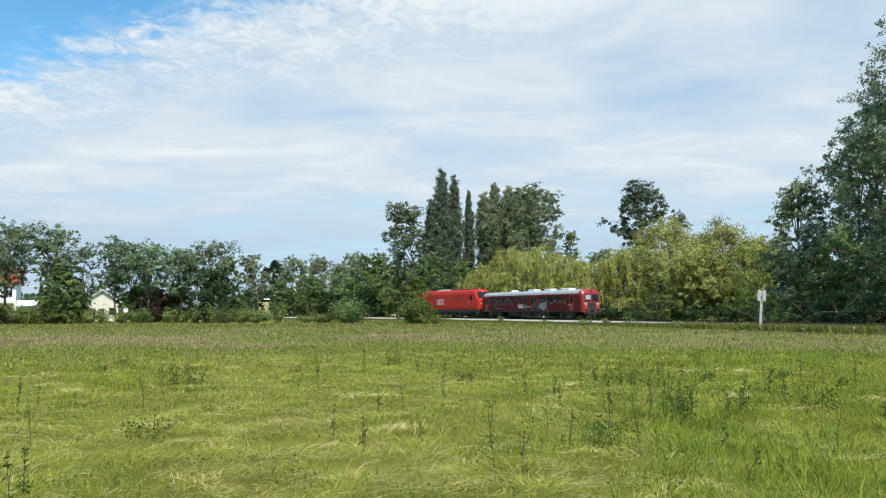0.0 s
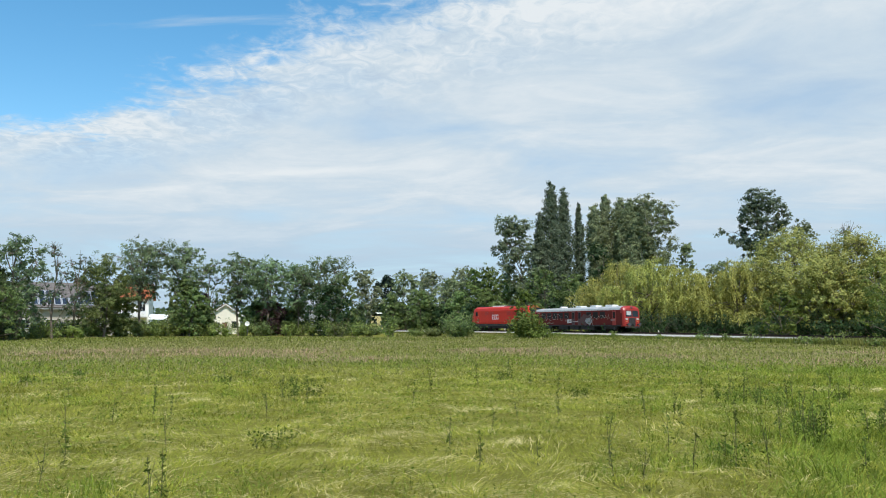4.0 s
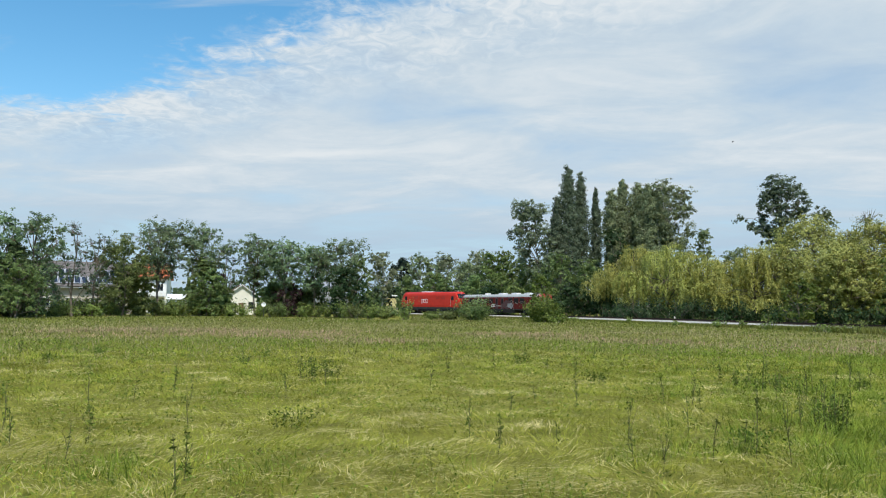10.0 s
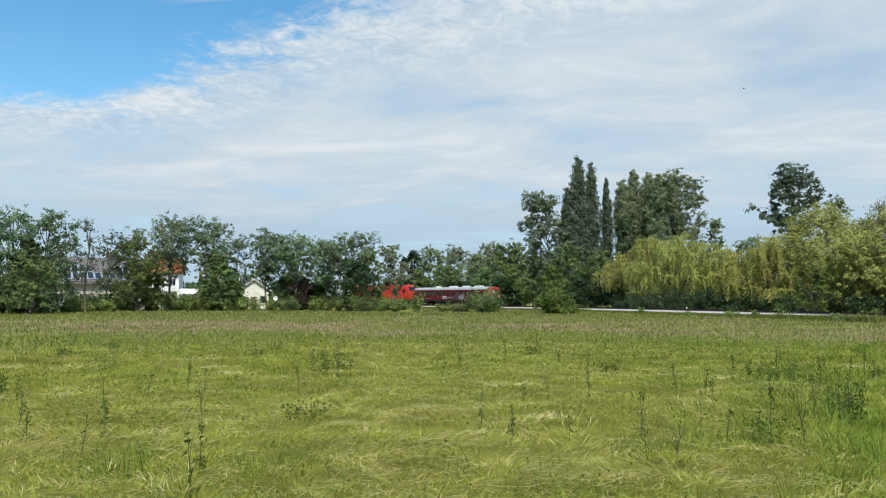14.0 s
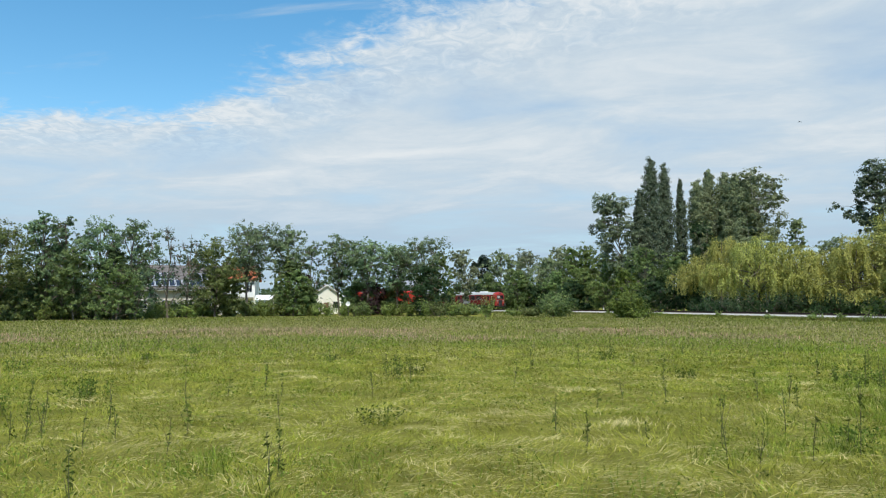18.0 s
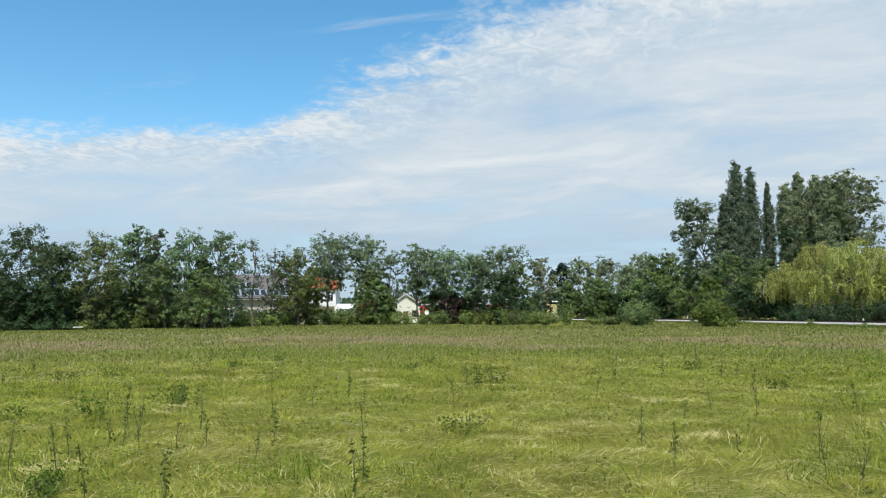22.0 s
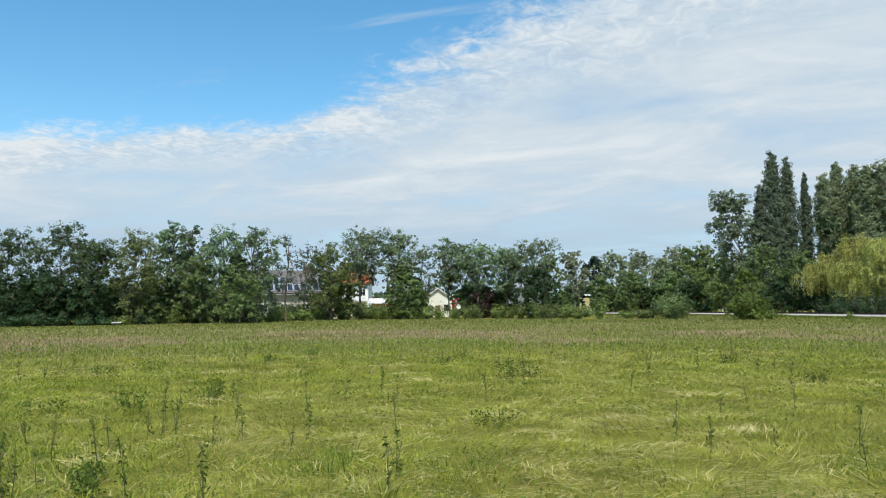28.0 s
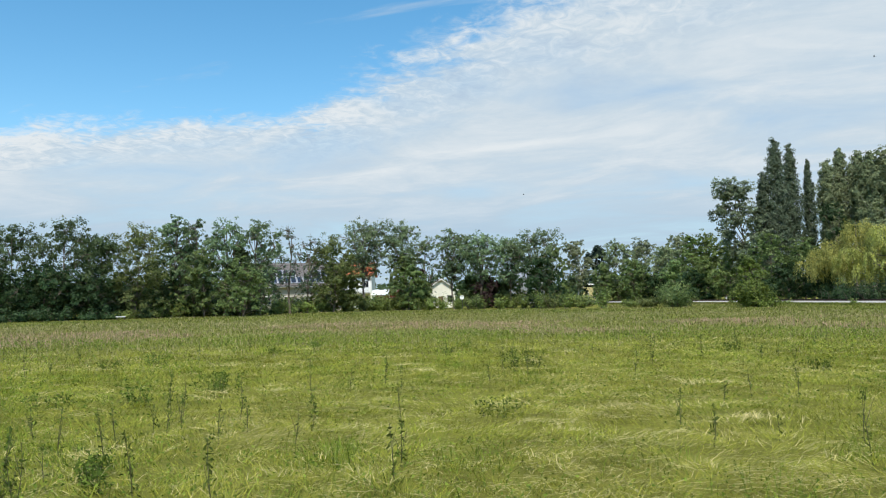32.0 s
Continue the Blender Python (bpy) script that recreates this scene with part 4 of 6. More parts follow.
def gable_walls(parent, wx, wy, eave, ridge, mat, ridge_along_x=True):
    """Closed house walls with the two gables."""
    bm = bmesh.new()
    if ridge_along_x:
        rings = [[(x, -wy, -0.2), (x, wy, -0.2), (x, wy, eave), (x, 0, ridge), (x, -wy, eave)] for x in (-wx, wx)]
    else:
        rings = [[(-wx, y, -0.2), (wx, y, -0.2), (wx, y, eave), (0, y, ridge), (-wx, y, eave)] for y in (-wy, wy)]
    return part("wall_shell", loft(bm, rings), mat, parent)


def roof_slab(parent, name, lo, hi, x0, x1, along_x, mat, thick=0.16, label="", courses=0):
    """One sloping roof side from its eave (offset, height) to the ridge."""
    bm = bmesh.new()
    (o0, z0), (o1, z1) = lo, hi
    d = Vector((o1 - o0, z1 - z0)).normalized()
    nrm = Vector((-d.y, d.x)) if d.x > 0 else Vector((d.y, -d.x))
    q = [(o0, z0), (o1, z1), (o1 + nrm.x * thick, z1 + nrm.y * thick), (o0 + nrm.x * thick, z0 + nrm.y * thick)]
    rings = [[((x, o, z) if along_x else (o, x, z)) for o, z in q] for x in (x0, x1)]
    slab = part(name, loft(bm, rings), mat, parent, label)
    for i in range(courses):
        t0, t1 = i / courses, (i + 1) / courses
        a = (o0 + (o1 - o0) * t0 + nrm.x * (thick + 0.05), z0 + (z1 - z0) * t0 + nrm.y * (thick + 0.05))
        b = (o0 + (o1 - o0) * t1 + nrm.x * (thick + 0.012), z0 + (z1 - z0) * t1 + nrm.y * (thick + 0.012))
        c = (o0 + (o1 - o0) * t1 + nrm.x * thick * 0.98, z0 + (z1 - z0) * t1 + nrm.y * thick * 0.98)
        e = (o0 + (o1 - o0) * t0 + nrm.x * thick * 0.98, z0 + (z1 - z0) * t0 + nrm.y * thick * 0.98)
        rr = [[((x, o, z) if along_x else (o, x, z)) for o, z in (a, b, c, e)] for x in (x0, x1)]
        part("tile_course", loft(bmesh.new(), rr), mat, slab)
    return slab


def facing(az, dist, turn=0.0):
    """Stands a house at az and dist with its -y side towards the meadow's middle."""
    return Matrix.Translation(at(az, dist)) @ Matrix.Rotation(radians(-az + turn), 4, "Z")


def solar_house():
    ob = thing("solar_house", "house with a grey tiled roof carrying rows of solar panels", "house", facing(-34.3, 140, 8))
    gable_walls(ob, 7.6, 4.4, 4.4, 8.2, M_BEIGE)
    front = roof_slab(ob, "roof", (-5.0, 4.25), (0, 8.35), -8.0, 8.0, True, M_GREYTILE, courses=9, label="dark grey tiled roof side")
    roof_slab(ob, "roof", (5.0, 4.25), (0, 8.35), -8.0, 8.0, True, M_GREYTILE, label="dark grey tiled roof side")
    d = Vector((0, 5.0, 4.1)).normalized()
    nrm = Vector((0, -d.z, d.y))
    rot = Matrix((Vector((1, 0, 0)), d, nrm)).transposed().to_4x4()
    for rowi in range(2):
        for i in range(11):
            o = Vector((-5.4 + i * 1.08, -5.0, 4.25)) + d * (0.55 + rowi * 1.85) + nrm * 0.30
            m = Matrix.Translation(o) @ rot
            if rowi == 1 and i in (5, 6):
                continue
            p = boxed("solar_panel", 0, 1.0, 0, 1.7, 0, 0.035, M_ALU, ob, 0.0, "aluminium-framed dark blue solar panel", m)
            boxed("cell_face", 0.10, 0.90, 0.10, 1.60, 0.03, 0.041, M_PANEL, p, 0.0, "", m)
    boxed("chimney", 2.5, 3.2, 0.6, 1.3, 6.5, 9.3, M_BROWNTILE, ob, 0.03)
    for x in (-5.6, -2.2, 1.4, 4.6):
        window_on(ob, x, x + 1.2, 1.2, 2.6, -4.4)
    boxed("gutter", -8.0, 8.0, -5.14, -5.0, 4.10, 4.22, M_ALU, ob, 0.02)
    boxed("door", -0.6, 0.4, -4.46, -4.38, -0.1, 2.1, M_WHITEPAINT, ob, 0.01)


def orange_house():
    ob = thing("white_house", "two-storey white house with an orange tiled roof", "house", facing(-29.7, 162, -6))
    gable_walls(ob, 3.3, 4.6, 6.8, 9.2, M_PLASTER)
    roof_slab(ob, "roof", (-5.2, 6.45), (0, 9.3), -3.8, 3.8, True, M_TILE, courses=10, label="bright orange tiled roof side")
    roof_slab(ob, "roof", (5.2, 6.45), (0, 9.3), -3.8, 3.8, True, M_TILE, label="bright orange tiled roof side")
    for z in (1.0, 4.2):
        for x in (-2.6, -0.4, 1.6):
            window_on(ob, x, x + 1.15, z, z + 1.4, -4.6)
    b = boxed("balcony", -3.0, 3.0, -6.0, -4.62, 3.0, 3.2, M_CONCRETE, ob, 0.02)
    boxed("parapet", -3.0, 3.0, -6.06, -5.96, 3.2, 4.1, M_WHITEPAINT, b, 0.02)
    # white lean-to awning beside it
    roof_slab(ob, "awning", (-7.6, 2.6), (-4.65, 3.6), 3.5, 7.2, True, M_WHITEPAINT, 0.08, "white sloping awning")
    for x in (3.7, 7.0):
        boxed("post", x - 0.06, x + 0.06, -7.5, -7.38, -0.1, 2.64, M_WHITEPAINT, ob)


def gable_house():
    ob = thing("cottage", "small cream-white gabled cottage with a brown roof", "house", facing(-23.7, 152, 4))
    gable_walls(ob, 2.7, 4.0, 3.5, 5.3, M_CREAM, False)
    roof_slab(ob, "roof", (-3.15, 3.25), (0, 5.4), -4.4, 4.4, False, M_BROWNTILE, 0.14, "brown tiled roof side", courses=6)
    roof_slab(ob, "roof", (3.15, 3.25), (0, 5.4), -4.4, 4.4, False, M_BROWNTILE, 0.14, "brown tiled roof side", courses=6)
    for s in (-1, 1):
        bm = bmesh.new()
        loft(bm, [[(s * 3.15, y, 3.14), (s * 3.15, y, 3.34), (0, y, 5.54), (0, y, 5.34)] for y in (-4.47, -4.41)])
        part("bargeboard", bm, M_WHITEPAINT, ob, "white bargeboard")
    w = boxed("door", -0.5, 0.35, -4.06, -3.98, -0.1, 2.1, M_BROWNTILE, ob, 0.01, "dark brown door")
    boxed("handle", 0.22, 0.26, -4.12, -4.05, 1.0, 1.14, M_ALU, w)
    window_on(ob, -1.9, -0.9, 1.0, 2.2, -4.0)
    boxed("window", 1.2, 2.1, -4.06, -3.9, 1.1, 2.3, M_GLASS, ob, 0.01, "dark window")


def grey_house():
    ob = thing("grey_house", "pale grey two-storey house with a flat-pitched sheet roof", "house", facing(-17.5, 232, 6))
    gable_walls(ob, 5.6, 4.5, 7.2, 8.8, M_GREYWALL)
    roof_slab(ob, "roof", (-5.2, 6.95), (0, 9.0), -6.1, 6.1, True, M_SHEET, 0.14, "pale grey sheet roof side")
    roof_slab(ob, "roof", (5.2, 6.95), (0, 9.0), -6.1, 6.1, True, M_SHEET, 0.14, "pale grey sheet roof side")
    for z in (1.1, 4.6):
        for x in (-4.6, -2.0, 0.8, 3.2):
            window_on(ob, x, x + 1.3, z, z + 1.5, -4.5)


def yellow_building():
    ob = thing("yellow_building", "low yellowish building with a flat white roof edge", "building", facing(-12.4, 232, 0))
    boxed("wall_shell", -3.5, 2.6, -3, 3, -0.2, 4.2, M_YELLOW, ob)
    boxed("roof", -3.9, 3.0, -3.4, 3.4, 4.8, 5.2, M_WHITEPAINT, ob, 0.03, "flat white roof edge")
    boxed("clerestory", -3.3, 2.4, -2.8, 2.8, 4.2, 4.8, M_GLASS, ob)
    for x in (-2.8, -0.6, 1.2):
        window_on(ob, x, x + 1.0, 1.2, 2.6, -3.0)


def round_dish():
    ob = thing("satellite_dish", "white round dish on a short post at the hedge", "dish", facing(-22.05, 118.5, -10))
    part("post", rod(bmesh.new(), (0, 0, -0.1), (0, 0, 1.7), 0.04), M_DARKGREY, ob)
    bm = bmesh.new()
    rings = []
    for i in range(7):
        t = i / 6
        rr = 0.34 * t + 0.002
        rings.append([(rr * math.cos(a), -0.14 * t * t - 0.12, 1.85 + rr * math.sin(a)) for a in np.linspace(0, 2 * math.pi, 20, endpoint=False)])
    loft(bm, rings, False)
    bmesh.ops.solidify(bm, geom=bm.faces[:], thickness=0.03)
    part("dish", bm, M_WHITEPAINT, ob, "white shallow dish", True)
    part("arm", rod(bmesh.new(), (0, -0.15, 1.3), (0, -0.75, 1.75), 0.02), M_ALU, ob)


solar_house(), orange_house(), gable_house(), grey_house(), yellow_building(), round_dish()


# ---- trackside things ----
def sign_post():
    p = at(22.15, 69.5, 0.0)
    ob = thing("railway_sign", "white concrete post with two small pale boards", "sign post", Matrix.Translation(p) @ pose(0, 0, 0, 0, 4.0, -22))
    bm = bmesh.new()
    loft(bm, [[(-w, -w, z), (w, -w, z), (w, w, z), (-w, w, z)] for z, w in ((-0.1, 0.11), (3.2, 0.09), (3.26, 0.07))])
    part("post", bm, M_CONCRETE, ob)
    for s in (-1, 1):
        boxed("board", s * 0.19 - 0.13, s * 0.19 + 0.13, -0.20, -0.15, 2.42, 3.32, M_CONCRETE, ob, 0.01, "pale vertical board")
    boxed("bracket", -0.34, 0.34, -0.15, -0.10, 2.84, 2.92, M_ALU, ob)


def marker(az, dist, z, h=0.7):
    ob = thing("marker_stone", "small pale concrete marker stone beside the railway", "marker", Matrix.Translation(at(az, dist, z)), "railway markers")
    bm = bmesh.new()
    loft(bm, [[(-w, -w * 0.7, q), (w, -w * 0.7, q), (w, w * 0.7, q), (-w, w * 0.7, q)] for q, w in ((-0.1, 0.10), (h - 0.08, 0.09), (h, 0.05))])
    part("stone", bm, M_CONCRETE, ob)


sign_post()
marker(27.79, 61.0, 0.1, 0.42), marker(7.39, 112.0, 0.1, 0.8), marker(-3.5, 145, 0.2, 0.9)


def white_board():
    ob = thing("white_board", "white board lying at the meadow's edge", "board", Matrix.Translation(at(-45.9, 93.5, 0.35)) @ pose(0, 0, 0, 8, 0, 40))
    boxed("panel", -0.5, 0.5, -0.2, 0.2, 0, 0.07, M_CONCRETE, ob, 0.01)
    for x in (-0.4, 0.4):
        boxed("batten", x - 0.05, x + 0.05, -0.16, 0.16, -0.35, -0.002, M_SLEEPER, ob)


white_board()


# ---- the train ----
def hull_ring(x, half, z0, z1, shoulder, roof_half):
    """A coach's outline at one place along its length."""
    return [(x, -half * 0.97, z0), (x, -half, z0 + 0.35), (x, -half, z1 - shoulder), (x, -half * 0.93, z1 - shoulder * 0.45), (x, -roof_half, z1 - shoulder * 0.08),
            (x, 0, z1), (x, roof_half, z1 - shoulder * 0.08), (x, half * 0.93, z1 - shoulder * 0.45), (x, half, z1 - shoulder), (x, half, z0 + 0.35), (x, half * 0.97, z0)]


def wheel_set(parent, x, r=0.46):
    w = part("wheelset", rod(bmesh.new(), (x, -0.75, r), (x, 0.75, r), 0.09), M_UNDER, parent)
    for s in (-1, 1):
        bm = bmesh.new()
        rod(bm, (x, s * 0.68, r), (x, s * 0.82, r), r, sides=20)
        part("wheel", bm, M_RAIL, w, "rusty steel wheel")


def bogie(parent, x, wheelbase=2.7, r=0.5):
    b = part("bogie", box(bmesh.new(), x - wheelbase * 0.72, x + wheelbase * 0.72, -1.12, -0.92, 0.45, 0.85, 0.05), M_UNDER, parent, "dark bogie side frame")
    part("bogie", box(bmesh.new(), x - wheelbase * 0.72, x + wheelbase * 0.72, 0.92, 1.12, 0.45, 0.85, 0.05), M_UNDER, parent, "dark bogie side frame")
    part("bolster", box(bmesh.new(), x - 0.3, x + 0.3, -1.0, 1.0, 0.5, 0.95, 0.04), M_UNDER, parent)
    for dx in (-wheelbase / 2, wheelbase / 2):
        wheel_set(parent, x + dx, r)
        for s in (-1, 1):
            part("axle_box", box(bmesh.new(), x + dx - 0.16, x + dx + 0.16, s * 1.12, s * 1.24, 0.35, 0.65, 0.03), M_DARKGREY, b)


def buffers(parent, x, s):
    for y in (-0.875, 0.875):
        b = part("buffer", rod(bmesh.new(), (x, y, 1.05), (x + s * 0.5, y, 1.05), 0.10), M_UNDER, parent)
        part("buffer_plate", rod(bmesh.new(), (x + s * 0.50, y, 1.05), (x + s * 0.56, y, 1.05), 0.23, sides=16), M_DARKGREY, b)
    part("coupling", box(bmesh.new(), min(x, x + s * 0.45), max(x, x + s * 0.45), -0.08, 0.08, 0.95, 1.12, 0.02), M_UNDER, parent)


def ring_mark(parent, x, z, side, wide, high, mat, y):
    """A thin raised four-sided ring with a bar, as a plain painted mark."""
    t = 0.09
    y0, y1 = (y - 0.008, y) if side < 0 else (y, y + 0.008)
    bm = bmesh.new()
    box(bm, x, x + wide, y0, y1, z, z + t), box(bm, x, x + wide, y0, y1, z + high - t, z + high)
    box(bm, x, x + t, y0, y1, z + t, z + high - t), box(bm, x + wide - t, x + wide, y0, y1, z + t, z + high - t)
    part("painted_mark", bm, mat, parent, "plain white painted mark")


def build_loco():
    """Diesel locomotive; x runs along it, +x towards the railcar, rails at z = 0."""
    ob = thing("locomotive", "bright red diesel locomotive with white marks on its side", "locomotive", Matrix.Identity(4))
    H, W, L = 4.25, 1.435, 9.05
    rings = []
    for x, top, hw, sh in ((-L, 2.55, 1.22, 0.35), (-L + 0.12, 2.85, 1.33, 0.40), (-L + 0.75, 4.00, 1.38, 0.62), (-L + 1.15, H, W, 0.70), (-L + 2.2, H, W, 0.72),
                           (L - 2.2, H, W, 0.72), (L - 1.15, H, W, 0.70), (L - 0.75, 4.00, 1.38, 0.62), (L - 0.12, 2.85, 1.33, 0.40), (L, 2.55, 1.22, 0.35)):
        rings.append(hull_ring(x, hw, 1.15, top, sh, hw * 0.55))
    part("body", loft(bmesh.new(), rings), M_LOCO, ob)
    part("frame_skirt", loft(bmesh.new(), [[(x, -hw, 0.72), (x, hw, 0.72), (x, hw, 1.149), (x, -hw, 1.149)] for x, hw in ((-L + 0.05, 1.2), (-L + 0.6, 1.40), (L - 0.6, 1.40), (L - 0.05, 1.2))]), M_UNDER, ob, "dark grey underframe skirt")
    for s in (-1, 1):
        # windscreen follows the slope of the cab
        a = [(s * (L - 0.13), -1.12, 2.88), (s * (L - 0.13), 1.12, 2.88), (s * (L - 0.70), 1.10, 3.80), (s * (L - 0.70), -1.10, 3.80)]
        bm = bmesh.new()
        loft(bm, [[(x + s * 0.035, y, z + 0.03) for x, y, z in a], [(x - s * 0.15, y, z - 0.02) for x, y, z in a]])
        part("windscreen", bm, M_GLASS, ob, "dark sloped windscreen")
        for y in (-0.85, 0.85):
            part("headlight", box(bmesh.new(), s * L - 0.03, s * L + 0.03, y - 0.16, y + 0.16, 1.95, 2.15, 0.02), M_LAMP, ob)
        part("headlight", box(bmesh.new(), s * (L - 0.72) - 0.03, s * (L - 0.72) + 0.05, -0.2, 0.2, 3.86, 4.0, 0.02), M_LAMP, ob)
        buffers(ob, s * L, s)
        part("snow_plough", box(bmesh.new(), s * (L - 0.15) - 0.06, s * (L - 0.15) + 0.06, -1.2, 1.2, 0.25, 0.72, 0.03), M_DARKGREY, ob)
        for side in (-1, 1):
            y = side * (W + 0.004)
            part("cab_window", box(bmesh.new(), s * (L - 1.75) - 0.35, s * (L - 1.75) + 0.35, y - 0.012, y + 0.012, 2.55, 3.3, 0.02), M_GLASS, ob)
            d = part("cab_door", box(bmesh.new(), s * (L - 2.75) - 0.38, s * (L - 2.75) + 0.38, y - 0.010, y + 0.010, 1.25, 3.35, 0.01), M_LOCO, ob)
            part("grab_rail", rod(bmesh.new(), (s * (L - 2.25), y + side * 0.05, 1.3), (s * (L - 2.25), y + side * 0.05, 2.6), 0.02, sides=6), M_ALU, d)
    for side in (-1, 1):
        y = side * (W + 0.003)
        for x0 in (-4.6, -2.9, 2.2, 3.9):
            g = part("side_grille", box(bmesh.new(), x0, x0 + 1.3, y - 0.006, y + 0.006, 2.7, 3.4, 0.0), M_LOCO, ob)
            for i in range(6):
                part("slat", box(bmesh.new(), x0 + 0.05, x0 + 1.25, y - 0.014, y + 0.014, 2.76 + i * 0.105, 2.80 + i * 0.105), M_CARFRONT, g)
        # plain white shapes for the operator's mark
        x = -2.2 if side < 0 else 0.4
        for i in range(3):
            ring_mark(ob, x + i * 0.66, 1.95, side, 0.56, 0.82, M_WHITEPAINT, side * (W + 0.002))
    # roof equipment
    part("roof_walkway", box(bmesh.new(), -6.9, 6.7, -0.62, 0.62, H - 0.10, H + 0.035, 0.02), M_DARKGREY, ob, "dark roof walkway")
    part("roof_grille", box(bmesh.new(), -2.9, 0.4, -0.85, 0.85, H - 0.12, H + 0.09, 0.03), M_WHITEPAINT, ob, "pale roof grille")
    part("roof_grille", box(bmesh.new(), 2.8, 5.6, -0.85, 0.85, H - 0.06, H + 0.05, 0.03), M_DARKGREY, ob)
    part("exhaust_hood", box(bmesh.new(), 0.8, 2.4, -0.6, 0.6, H - 0.06, H + 0.10, 0.05), M_DARKGREY, ob)
    for x in (-7.2, 6.9):
        part("roof_fan", rod(bmesh.new(), (x, 0, H - 0.1), (x, 0, H + 0.09), 0.42, sides=16), M_DARKGREY, ob)
    part("horn", rod(bmesh.new(), (6.4, 0.4, H + 0.02), (7.0, 0.4, H + 0.14), 0.05, 0.10), M_ALU, ob)
    part("fuel_tank", box(bmesh.new(), -2.8, 2.8, -1.2, 1.2, 0.35, 0.72, 0.1), M_UNDER, ob)
    bogie(ob, -5.2), bogie(ob, 5.2)
    return ob


def ribbon(parent, pts, wide, y, side, mat, label):
    """A painted line of even width along points (x, z) on a vehicle's side."""
    bm = bmesh.new()
    rows = []
    for i, (x, z) in enumerate(pts):
        (xa, za), (xb, zb) = pts[max(0, i - 1)], pts[min(len(pts) - 1, i + 1)]
        ln = math.hypot(xb - xa, zb - za) + 1e-6
        nx, nz = -(zb - za) / ln * wide / 2, (xb - xa) / ln * wide / 2
        rows.append([(x - nx, y, z - nz), (x + nx, y, z + nz), (x + nx, y - side * 0.001, z + nz), (x - nx, y - side * 0.001, z - nz)])
    part("sprayed_line", loft(bm, rows), mat, parent, label)


def spray_field(parent, cx, cz, a, b, y, side, mat, r, label):
    """A painted patch with an uneven rounded outline."""
    ring = [(cx + a * r.uniform(0.75, 1.1) * math.cos(q), cz + b * r.uniform(0.7, 1.1) * math.sin(q)) for q in np.linspace(0, 2 * math.pi, 16, endpoint=False)]
    bm = bmesh.new()
    loft(bm, [[(x, y + side * t, z) for x, z in ring] for t in (0.0, 0.001)])
    part("sprayed_field", bm, mat, parent, label)


